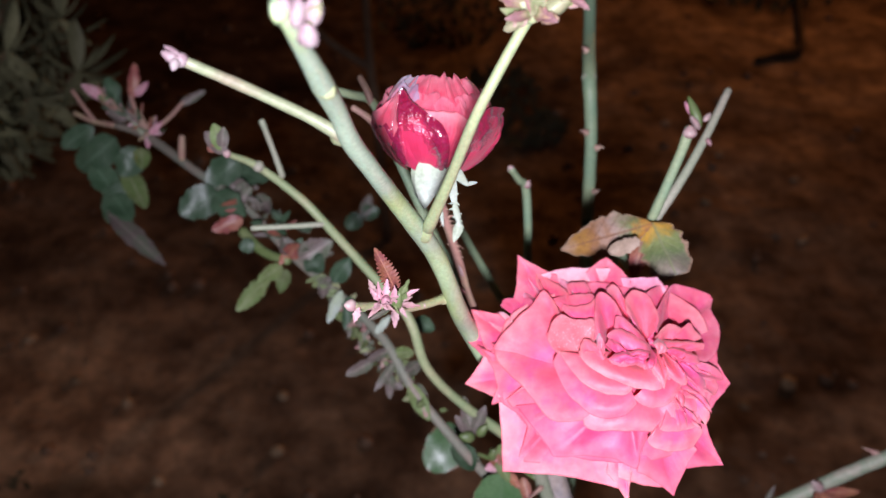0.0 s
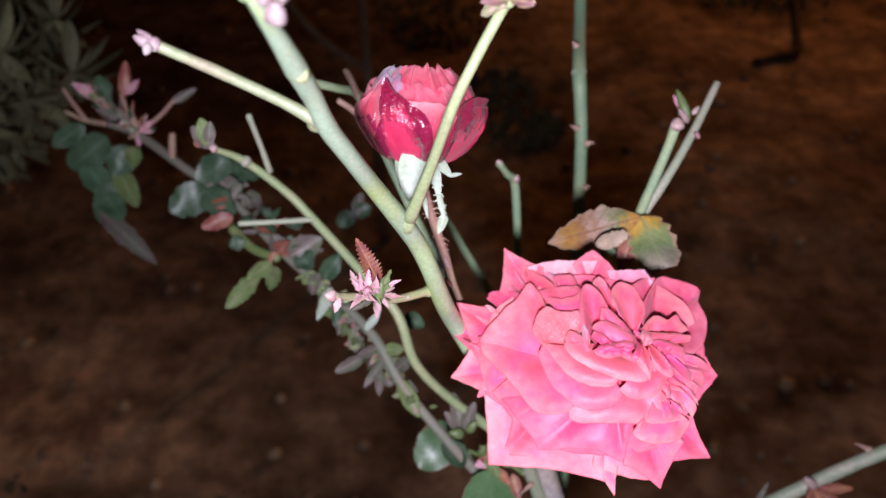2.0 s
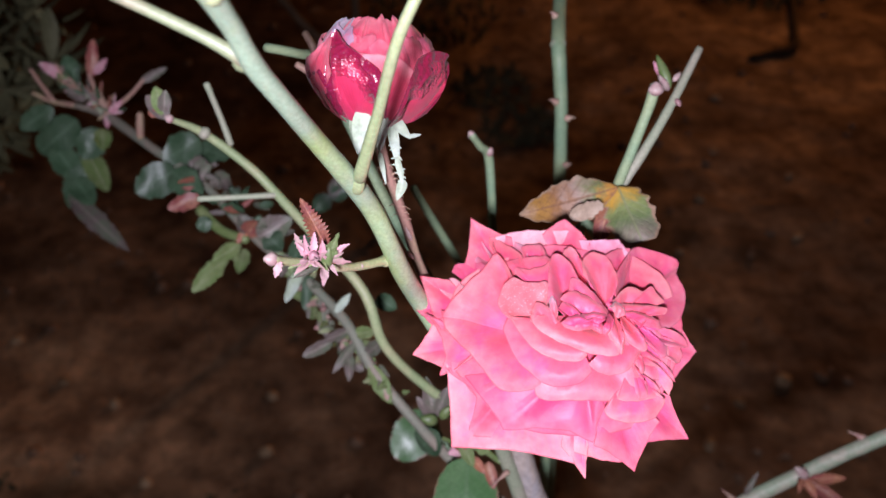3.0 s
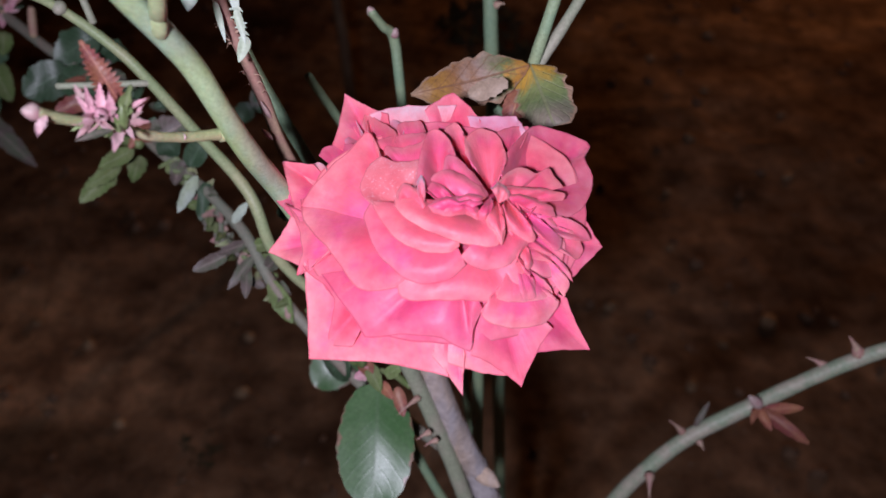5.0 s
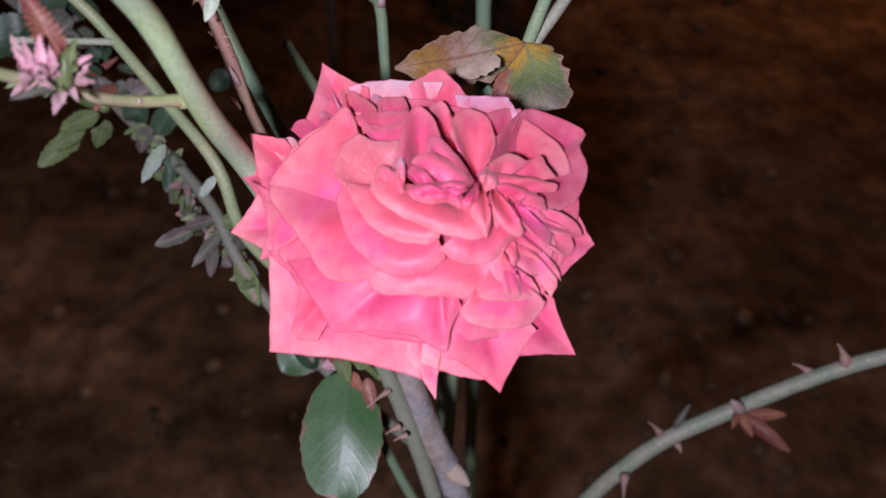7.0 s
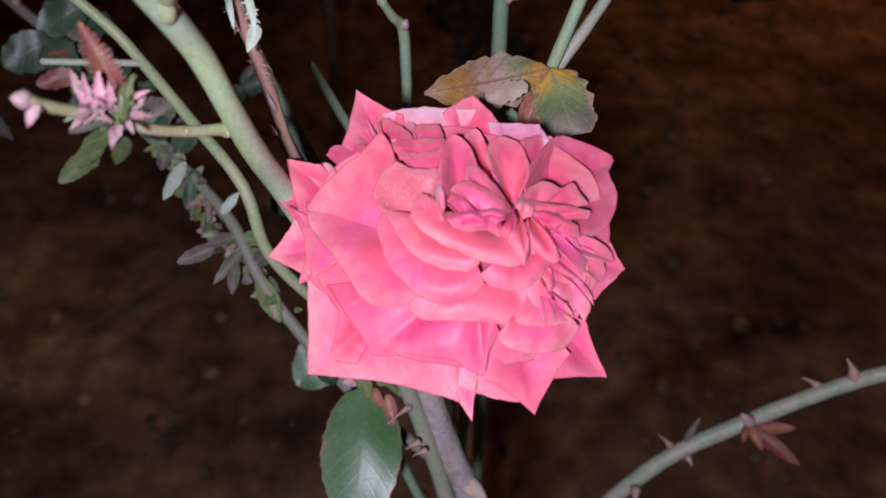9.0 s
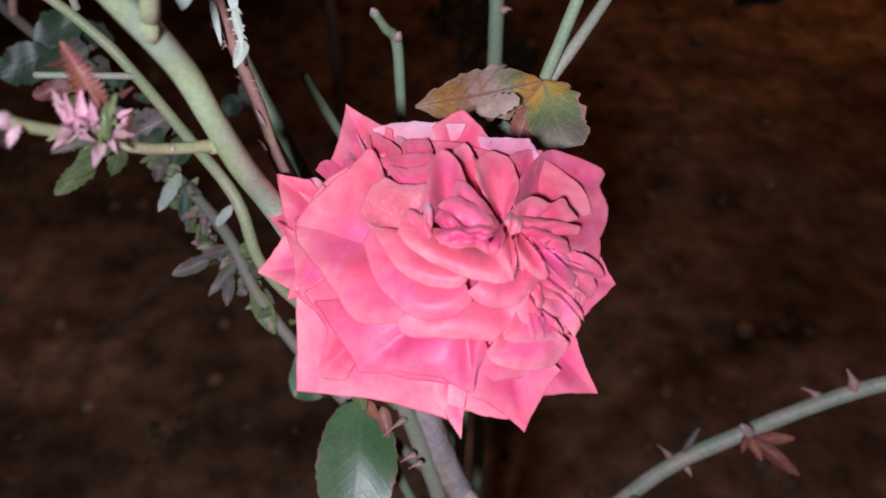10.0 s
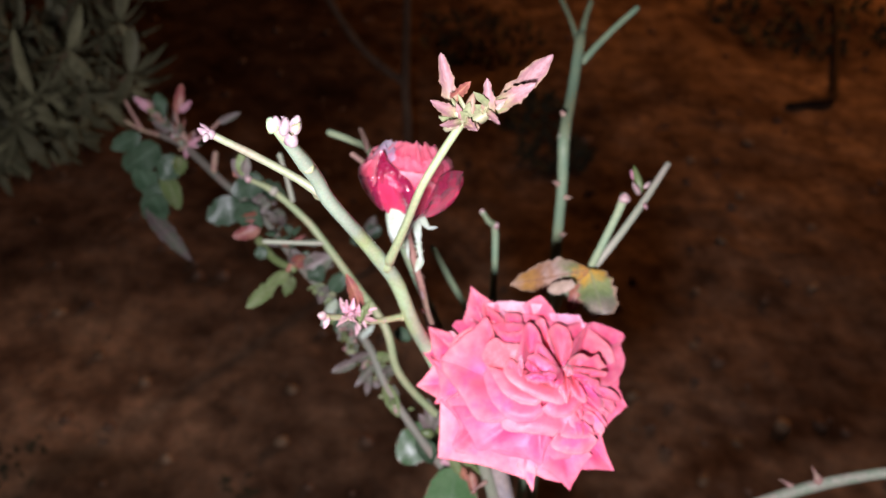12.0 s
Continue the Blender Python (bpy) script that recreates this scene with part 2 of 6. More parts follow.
def fading_leaf(name, along, rough, vein):
    """A leaf that has dried from one end: colours follow the blade's length (stops of place, colour), broken up by blotches."""
    m, n, l, p = material(name, rough, 0.35)
    uv = n.new("ShaderNodeUVMap")
    sep = n.new("ShaderNodeSeparateXYZ")
    l.new(uv.outputs[0], sep.inputs[0])

    def calc(op, x, y, z=0.0):
        q = n.new("ShaderNodeMath")
        q.operation = op
        for k, v in enumerate((x, y, z)):
            if isinstance(v, (int, float)):
                q.inputs[k].default_value = v
            else:
                l.new(v, q.inputs[k])
        return q.outputs[0]

    place = calc("MULTIPLY_ADD", noise_node(n, l, 130, 4, 0.6), 0.55, calc("SUBTRACT", sep.outputs["Y"], 0.275))
    c = ramp(n, l, place, along)
    off = calc("ABSOLUTE", calc("SUBTRACT", sep.outputs["X"], 0.5), 0.0)
    saw = calc("FRACT", calc("MULTIPLY", calc("SUBTRACT", sep.outputs["Y"], calc("MULTIPLY", off, 0.6)), 7.0), 0.0)
    side = ramp(n, l, calc("ABSOLUTE", calc("SUBTRACT", saw, 0.5), 0.0), [(0.02, (0.45, 0.45, 0.45)), (0.10, (0, 0, 0))])
    rib = ramp(n, l, off, [(0.012, (0.8, 0.8, 0.8)), (0.04, (0, 0, 0))])
    lines = mix(n, l, 1.0, rib, side, "LIGHTEN")
    c = mix(n, l, lines, c, vein)
    far = calc("MULTIPLY_ADD", noise_node(n, l, 260, 3), 0.3, off)
    c = mix(n, l, ramp(n, l, far, [(0.56, (0, 0, 0)), (0.62, (1, 1, 1))]), c, (0.30, 0.19, 0.13))
    g = ramp(n, l, noise_node(n, l, 800, 3), [(0.3, (0.82, 0.82, 0.82)), (0.7, (1.1, 1.1, 1.1))])
    l.new(mix(n, l, 1.0, c, g, "MULTIPLY"), p.inputs["Base Color"])
    bump(n, l, p, calc("MULTIPLY_ADD", noise_node(n, l, 300, 4), 0.9, calc("MULTIPLY", lines, -0.5)), 0.5, 0.0009)
    return m


DEAD_BROWN = fading_leaf("leaf_withered_brown", [(0.0, (0.34, 0.22, 0.15)), (0.22, (0.33, 0.17, 0.045)), (0.42, (0.27, 0.13, 0.06)), (0.62, (0.36, 0.25, 0.21)), (0.80, (0.17, 0.19, 0.08)), (0.90, (0.46, 0.22, 0.045)), (1.0, (0.30, 0.15, 0.08))], 0.5, (0.20, 0.10, 0.06))
DEAD_YELLOW = fading_leaf("leaf_yellowing", [(0.0, (0.44, 0.24, 0.06)), (0.16, (0.50, 0.29, 0.05)), (0.30, (0.19, 0.22, 0.08)), (0.52, (0.13, 0.17, 0.07)), (0.66, (0.17, 0.17, 0.11)), (0.85, (0.20, 0.165, 0.125)), (1.0, (0.22, 0.18, 0.15))], 0.5, (0.20, 0.21, 0.11))
BUD_PALE = two_tone("bud_whitish_pink", (0.27, 0.175, 0.195), (0.30, 0.24, 0.24), 160, 0.4, 0.62, 0.5, 0.4, 700)
LEAF_TUFT = fading_leaf("leaf_young_pink", [(0.0, (0.24, 0.30, 0.11)), (0.25, (0.28, 0.23, 0.13)), (0.5, (0.30, 0.155, 0.155)), (1.0, (0.31, 0.17, 0.185))], 0.5, (0.32, 0.20, 0.20))
CALYX = two_tone("calyx_pale", (0.38, 0.43, 0.37), (0.34, 0.40, 0.28), 80, 0.4, 0.65, 0.5, 0.4, 700)
BUD_WHITE = two_tone("bud_pale_pink", (0.40, 0.30, 0.28), (0.36, 0.19, 0.20), 130, 0.4, 0.62, 0.5, 0.4, 700)
THORN = two_tone("thorn_pinkish", (0.38, 0.20, 0.18), (0.42, 0.30, 0.22), 300, 0.4, 0.6, 0.5)
SHRUB_LEAF = two_tone("shrub_leaf_olive", (0.165, 0.160, 0.085), (0.25, 0.235, 0.135), 30, 0.4, 0.65, 0.55, 0.3, 200, 0.2, 0.0006, 0.45)
SHRUB_BARK = two_tone("shrub_bark", (0.19, 0.115, 0.075), (0.25, 0.16, 0.10), 30, 0.4, 0.6, 0.85, 0.2, 150, 0.4, 0.002)
WEED = two_tone("weed_dark_green", (0.11, 0.095, 0.05), (0.16, 0.125, 0.07), 20, 0.4, 0.65, 0.7, 0.2, 150, 0.2, 0.001)
STONE = two_tone("stone_tan", (0.62, 0.40, 0.23), (0.74, 0.51, 0.32), 30, 0.4, 0.65, 0.9, 0.15, 160, 0.4, 0.002, 0.25)
CLOD = two_tone("clod_soil", (0.40, 0.235, 0.15), (0.60, 0.37, 0.24), 30, 0.4, 0.65, 0.95, 0.1, 120, 0.25, 0.002, 0.2)
DARK_STICK = two_tone("stick_dark", (0.07, 0.045, 0.03), (0.10, 0.06, 0.04), 30, 0.4, 0.65, 0.9, 0.1, 160, 0.4, 0.002)


def soil_material():
    m, n, l, p = material("soil_reddish", 0.95, 0.1)
    big = ramp(n, l, noise_node(n, l, 1.6, 5, 0.6), [(0.34, (0.32, 0.180, 0.108)), (0.5, (0.455, 0.268, 0.158)), (0.68, (0.545, 0.330, 0.202))])
    small = ramp(n, l, noise_node(n, l, 14, 6, 0.65), [(0.32, (0.50, 0.48, 0.48)), (0.68, (1.34, 1.32, 1.30))])
    c = mix(n, l, 1.0, big, small, "MULTIPLY")
    blotch = ramp(n, l, noise_node(n, l, 4.5, 4, 0.6), [(0.36, (0.52, 0.48, 0.46)), (0.62, (1.30, 1.30, 1.28))])
    c = mix(n, l, 1.0, c, blotch, "MULTIPLY")
    dark_noise = ramp(n, l, noise_node(n, l, 0.9, 4, 0.55), [(0.34, (0.3, 0.3, 0.33)), (0.48, (1, 1, 1))])
    c = mix(n, l, 0.1, c, dark_noise, "MULTIPLY")
    # patches of shade and light painted into the soil colour: centre, reach in x and y, tone
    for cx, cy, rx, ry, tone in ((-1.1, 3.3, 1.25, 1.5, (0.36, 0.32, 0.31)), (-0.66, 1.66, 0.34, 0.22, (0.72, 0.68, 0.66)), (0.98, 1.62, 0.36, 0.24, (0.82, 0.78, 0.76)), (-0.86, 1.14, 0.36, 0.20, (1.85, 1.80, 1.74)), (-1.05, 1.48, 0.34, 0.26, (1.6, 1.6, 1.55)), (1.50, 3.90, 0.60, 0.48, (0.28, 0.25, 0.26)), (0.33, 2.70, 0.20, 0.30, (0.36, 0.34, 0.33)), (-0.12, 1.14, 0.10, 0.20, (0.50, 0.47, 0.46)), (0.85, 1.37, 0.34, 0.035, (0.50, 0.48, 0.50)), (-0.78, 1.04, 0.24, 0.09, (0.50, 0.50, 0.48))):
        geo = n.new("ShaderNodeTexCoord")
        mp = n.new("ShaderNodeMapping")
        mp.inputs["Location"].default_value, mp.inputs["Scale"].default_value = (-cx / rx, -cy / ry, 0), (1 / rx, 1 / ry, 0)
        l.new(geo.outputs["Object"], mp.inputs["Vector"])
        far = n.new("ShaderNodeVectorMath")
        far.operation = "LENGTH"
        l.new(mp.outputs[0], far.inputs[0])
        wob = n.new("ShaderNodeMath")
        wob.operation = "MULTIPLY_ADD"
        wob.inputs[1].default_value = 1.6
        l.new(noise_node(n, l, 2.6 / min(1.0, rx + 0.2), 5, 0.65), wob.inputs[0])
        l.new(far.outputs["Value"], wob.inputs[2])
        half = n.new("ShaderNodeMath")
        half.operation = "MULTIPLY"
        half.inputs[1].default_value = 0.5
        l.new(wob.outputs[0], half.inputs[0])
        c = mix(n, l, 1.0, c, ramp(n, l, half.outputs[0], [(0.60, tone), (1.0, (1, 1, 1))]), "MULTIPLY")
    l.new(c, p.inputs["Base Color"])
    bump(n, l, p, noise_node(n, l, 26, 6, 0.65), 0.7, 0.02)
    return m


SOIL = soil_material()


# ---- mesh helpers ----
def part(name, bm, mat, parent=None, label="", origin=None, smooth=True):
    """Links a bmesh, given in world metres, as one mesh object whose origin lies at origin."""
    at = Vector(origin) if origin is not None else Vector((0, 0, 0))
    for v in bm.verts:
        v.co -= at
    me = bpy.data.meshes.new(name)
    bm.to_mesh(me)
    bm.free()
    me.materials.append(mat)
    if smooth:
        me.polygons.foreach_set("use_smooth", [True] * len(me.polygons))
    ob = new(name, me)
    if parent is not None:
        ob.parent = parent
        up, base = parent, Vector((0, 0, 0))
        while up is not None:
            base += up.location
            up = up.parent
        ob.location = at - base
    else:
        ob.location = at
    return tagged(ob, label)


def spline(pts, steps):
    """Points along a smooth line through pts, with the last numbers (radii) carried along."""
    p = [Vector(q) for q in pts]
    p = [p[0] * 2 - p[1], *p, p[-1] * 2 - p[-2]]
    out = []
    for i in range(1, len(p) - 2):
        a, b, c, d = p[i - 1:i + 3]
        for k in range(steps):
            t = k / steps
            out.append(0.5 * (2 * b + (c - a) * t + (2 * a - 5 * b + 4 * c - d) * t * t + (3 * b - a - 3 * c + d) * t ** 3))
    out.append(p[-2])
    return out


def tube_bm(bm, pts, sides=10, steps=6, rough=0.04, cap=0.5):
    """A round stem through pts (x, y, z, radius) with swellings and rounded ends."""
    line = spline([Vector(q) for q in pts], steps)
    cs, rs = [Vector(q[:3]) for q in line], [max(q[3], 1e-4) for q in line]
    t0, t1 = (cs[0] - cs[1]).normalized(), (cs[-1] - cs[-2]).normalized()
    cs, rs = [cs[0] + t0 * rs[0] * cap, *cs, cs[-1] + t1 * rs[-1] * cap], [rs[0] * 0.55, *rs, rs[-1] * 0.55]
    side = None
    rings = []
    for i, (c, r) in enumerate(zip(cs, rs)):
        d = (cs[min(i + 1, len(cs) - 1)] - cs[max(i - 1, 0)]).normalized()
        if side is None:
            side = d.orthogonal().normalized()
        side = (side - d * side.dot(d)).normalized()
        up = d.cross(side)
        ring = []
        for k in range(sides):
            a = 2 * math.pi * k / sides
            o = side * math.cos(a) + up * math.sin(a)
            wob = 1 + rough * noise.noise((c + o * r) * 160) * 2
            ring.append(bm.verts.new(c + o * r * wob))
        rings.append(ring)
    for a, b in zip(rings, rings[1:]):
        for k in range(sides):
            bm.faces.new((a[k], a[(k + 1) % sides], b[(k + 1) % sides], b[k]))
    bm.faces.new(rings[0][::-1])
    bm.faces.new(rings[-1])
    return bm


def stem(name, pts, mat, parent, label="", sides=10, rough=0.04):
    return part(name, tube_bm(bmesh.new(), pts, sides, 6, rough), mat, parent, label, pts[0][:3])


# the camera's eye, to which leaves turn their faces to fit its view
EYE_POINT = Vector((0.03, 0.0, 1.57))


def leaf_bm(base, tip, width, facing=None, fold=0.25, curl=0.15, teeth=9, tooth=0.10, rows=18, seed=0, blunt=0.7, full=0.62, ragged=0.0):
    """A leaf blade with a folded midrib, toothed edge, curling tip and a little thickness."""
    rnd = random.Random(seed)
    base, tip = Vector(base), Vector(tip)
    ax = tip - base
    length = ax.length
    d = ax.normalized()
    f = Vector(facing) if facing is not None else (EYE_POINT - base)
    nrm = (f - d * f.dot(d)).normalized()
    side = d.cross(nrm)
    bm = bmesh.new()
    uv = bm.loops.layers.uv.new("uv")
    cols = (-1, -0.55, 0, 0.55, 1)
    top, low, at = [], [], {}
    ph = rnd.uniform(0, 6.28)
    for i in range(rows + 1):
        s = i / rows
        w = width * 0.5 * (math.sin(math.pi * s ** (0.5 + 0.5 * blunt)) ** full if 0 < s < 1 else 0.0)
        w = max(w, width * 0.03)
        jag = 1 + tooth * (2 * ((s * teeth) % 1.0) - 1)
        jag *= 1 + ragged * noise.noise(Vector((s * 9 + seed, seed * 1.7, 0))) * 2
        c = base + d * (length * s) - nrm * (curl * length * s * s)
        a, b = [], []
        for q in cols:
            off = side * (q * w * (jag if abs(q) == 1 else 1)) + nrm * (abs(q) * w * fold + (0.06 + 0.5 * ragged) * w * math.sin(7 * s + ph + 2 * q))
            a.append(bm.verts.new(c + off))
            b.append(bm.verts.new(c + off - nrm * min(0.00035, width * 0.03)))
            at[a[-1]] = at[b[-1]] = (0.5 + 0.5 * q, s)
        top.append(a)
        low.append(b)
    for i in range(rows):
        for k in range(4):
            bm.faces.new((top[i][k], top[i][k + 1], top[i + 1][k + 1], top[i + 1][k]))
            bm.faces.new((low[i][k + 1], low[i][k], low[i + 1][k], low[i + 1][k + 1]))
        for f in (bm.faces.new((top[i][0], top[i + 1][0], low[i + 1][0], low[i][0])), bm.faces.new((top[i + 1][4], top[i][4], low[i][4], low[i + 1][4]))):
            for e in f.edges:
                e.smooth = False
    for f in bm.faces:
        for lp in f.loops:
            lp[uv].uv = at[lp.vert]
    return bm


def leaf(base, tip, width, mat, parent, label="", name="leaf", **kw):
    return part(name, leaf_bm(base, tip, width, **kw), mat, parent, label, base)


def ovoid_bm(bm, base, tip, radius, sides=9, rows=7, seed=0):
    """A plump bud from base to tip, with a drawn-out point."""
    base, tip = Vector(base), Vector(tip)
    d = (tip - base)
    side = d.normalized().orthogonal().normalized()
    up = d.normalized().cross(side)
    rings = []
    for i in range(rows + 1):
        s = i / rows
        r = radius * (math.sin(math.pi * min(0.06 + 0.90 * s ** 0.8, 0.97))) ** 0.8
        rings.append([bm.verts.new(base + d * s + (side * math.cos(a) + up * math.sin(a)) * r * (1 + 0.12 * math.sin(3 * a + seed)))
                      for a in (2 * math.pi * k / sides for k in range(sides))])
    for a, b in zip(rings, rings[1:]):
        for k in range(sides):
            bm.faces.new((a[k], a[(k + 1) % sides], b[(k + 1) % sides], b[k]))
    bm.faces.new(rings[0][::-1])
    bm.faces.new(rings[-1])
    return bm


def bud(base, tip, radius, mat, parent, label="", name="bud", seed=0):
    return part(name, ovoid_bm(bmesh.new(), base, tip, radius, seed=seed), mat, parent, label, base)


def thorn(base, tip, radius, parent, mat=None):
    b, t = Vector(base), Vector(tip)
    d = (t - b).normalized()
    m = b.lerp(t, 0.5) + Vector((0, 0, 0.0006))
    bm = tube_bm(bmesh.new(), [(*b, radius), (*b.lerp(m, 0.6), radius * 0.6), (*m, radius * 0.36), (*t, radius * 0.08)], 7, 2, 0.0)
    return part("thorn", bm, mat or THORN, parent, "", base)


# ---- ground ----
def ground_height(x, y):
    v = Vector((x, y, 0))
    h = 0.030 * noise.noise(v * 1.1) + 0.016 * noise.noise(v * 3.7) + 0.008 * noise.noise(v * 11) + 0.004 * noise.noise(v * 31)
    return h * (1.0 if abs(x) + abs(y) < 40 else 0.2)


def build_ground():
    bm = bmesh.new()
    count = 300
    def at(k, mid):
        u = 2 * k / count - 1
        return mid + 1.9 * u + 600 * u ** 9
    rows = [[bm.verts.new((at(i, 0.3), at(j, 2.4), ground_height(at(i, 0.3), at(j, 2.4)))) for i in range(count + 1)] for j in range(count + 1)]
    for j in range(count):
        for i in range(count):
            bm.faces.new((rows[j][i], rows[j][i + 1], rows[j + 1][i + 1], rows[j + 1][i]))
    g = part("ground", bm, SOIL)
    return tagged(g, "bare reddish brown garden soil, uneven, with painted light and shade", "ground", kind="structure")


ground = build_ground()


def pebble_bm(bm, x, y, r, rnd, sink=0.35):
    top = bmesh.ops.create_icosphere(bm, subdivisions=1, radius=1.0)["verts"]
    turn = Euler((rnd.uniform(-0.4, 0.4), rnd.uniform(-0.4, 0.4), rnd.uniform(0, 6.3))).to_matrix()
    sx, sy, sz = r * rnd.uniform(0.8, 1.35), r * rnd.uniform(0.7, 1.1), r * rnd.uniform(0.45, 0.75)
    for v in top:
        c = v.co * (1 + 0.28 * noise.noise(v.co * 1.7 + Vector((x * 9, y * 9, 0))))
        v.co = turn @ Vector((c.x * sx, c.y * sy, c.z * sz)) + Vector((x, y, ground_height(x, y) + sz * (1 - sink) * 0.6))


def build_clods():
    me_bm = bmesh.new()
    rnd = random.Random(5)
    verts, faces = [], []
    for k in range(700):
        bm = bmesh.new()
        y = 0.9 + 3.6 * rnd.random() ** 1.2
        pebble_bm(bm, 0.3 + rnd.uniform(-0.75, 0.75) * (0.9 + y * 0.7), y, 0.005 + 0.016 * rnd.random() ** 3, rnd)
        base = len(verts)
        bm.verts.index_update()
        verts += [tuple(v.co) for v in bm.verts]
        faces += [tuple(base + v.index for v in f.verts) for f in bm.faces]
        bm.free()
    me_bm.free()
    me = bpy.data.meshes.new("soil_clods")
    me.from_pydata(verts, [], faces)
    me.materials.append(CLOD)
    me.polygons.foreach_set("use_smooth", [True] * len(me.polygons))
    return tagged(new("soil_clods", me), "loose brown clods and crumbs lying on the soil", "soil", kind="stuff")


build_clods()


def stone(x, y, r, seed):
    bm = bmesh.new()
    pebble_bm(bm, x, y, r, random.Random(seed))
    s = part("stone", bm, STONE, None, "", (x, y, ground_height(x, y)))
    return tagged(s, "small tan stone lying on brown soil", "stone", "stones on the soil")


for k, (x, y, r) in enumerate(((0.81, 2.08, 0.022), (0.61, 1.16, 0.016), (0.84, 1.36, 0.024), (-0.37, 1.15, 0.020), (-0.38, 1.31, 0.020), (-1.07, 1.52, 0.024), (0.47, 1.40, 0.02), (0.72, 1.30, 0.016), (0.66, 1.62, 0.015), (1.05, 1.9, 0.018), (-0.75, 1.30, 0.018), (0.92, 2.35, 0.020), (1.12, 2.20, 0.016), (0.78, 2.55, 0.018), (1.02, 2.72, 0.022), (0.70, 1.85, 0.014), (-0.62, 1.08, 0.016), (-0.90, 1.38, 0.017))):
    stone(x, y, r, 40 + k)


# ---- weeds, stick and shrub behind the rose bush ----
def weed_tuft(x, y, r, h, count, seed):
    rnd = random.Random(seed)
    verts, faces = [], []
    for k in range(count):
        a, q = rnd.uniform(0, 6.283), r * math.sqrt(rnd.random())
        px, py = x + q * math.cos(a), y + q * math.sin(a)
        base = Vector((px, py, ground_height(px, py) - 0.004))
        tip = base + Vector((rnd.uniform(-1, 1) * h * 0.7, rnd.uniform(-1, 1) * h * 0.7, h * rnd.uniform(0.4, 1.0)))
        bm = leaf_bm(base, tip, h * rnd.uniform(0.3, 0.5), facing=(rnd.uniform(-1, 1), -0.6, 1), rows=5, teeth=1, tooth=0, curl=0.3, seed=k)
        n0 = len(verts)
        bm.verts.index_update()
        verts += [tuple(v.co) for v in bm.verts]
        faces += [tuple(n0 + v.index for v in f.verts) for f in bm.faces]
        bm.free()
    me = bpy.data.meshes.new("weed_tuft")
    me.from_pydata(verts, [], faces)
    me.materials.append(WEED)
    return tagged(new("weed_tuft", me), "low dark green weeds growing from the soil", "weeds", "weeds", kind="stuff")


# the tuft at 1.50, 3.95 is added to darken ground that lies in shade
for k, (x, y, r, h, count) in enumerate(((0.30, 2.50, 0.13, 0.05, 90), (0.20, 2.78, 0.16, 0.05, 90), (1.50, 3.95, 0.45, 0.06, 220), (-0.95, 0.98, 0.12, 0.03, 36), (0.0, 3.4, 0.3, 0.05, 120), (-0.43, 1.02, 0.05, 0.025, 20))):
    weed_tuft(x, y, r, h, count, 70 + k)


# stick added to stand in for a dark hooked mark on the ground
def fallen_stick(pts):
    s = stem("fallen_stick", [(x, y, ground_height(x, y) + z, r) for x, y, z, r in pts], DARK_STICK, None, "", 8, 0.15)
    return tagged(s, "dark crooked stick standing in for a dark mark on the soil", "stick")


fallen_stick([(1.73, 4.16, 0.012, 0.012), (1.60, 3.65, 0.014, 0.014), (1.49, 3.27, 0.014, 0.016), (1.44, 3.12, 0.014, 0.017), (1.36, 3.06, 0.014, 0.020), (1.24, 3.03, 0.010, 0.014)])


def bare_sapling(base, forks):
    root = new("bare_sapling")
    root.location = base
    tagged(root, "thin bare brown sapling with a forked trunk", "sapling")
    for k, pts in enumerate(forks):
        stem("trunk" if k == 0 else "branch", pts, SHRUB_BARK, root, "", 8, 0.1)
    return root


bare_sapling((-0.1627, 1.9252, 0.0), ([(-0.1627, 1.9252, -0.05, 0.016), (-0.1627, 1.8252, 0.4566, 0.013), (-0.1761, 1.8638, 0.5831, 0.012), (-0.2009, 2.0855, 0.7755, 0.01)], [(-0.1761, 1.8638, 0.5831, 0.011), (-0.3043, 1.9591, 0.6270, 0.01), (-0.4317, 2.0958, 0.7211, 0.009)]))


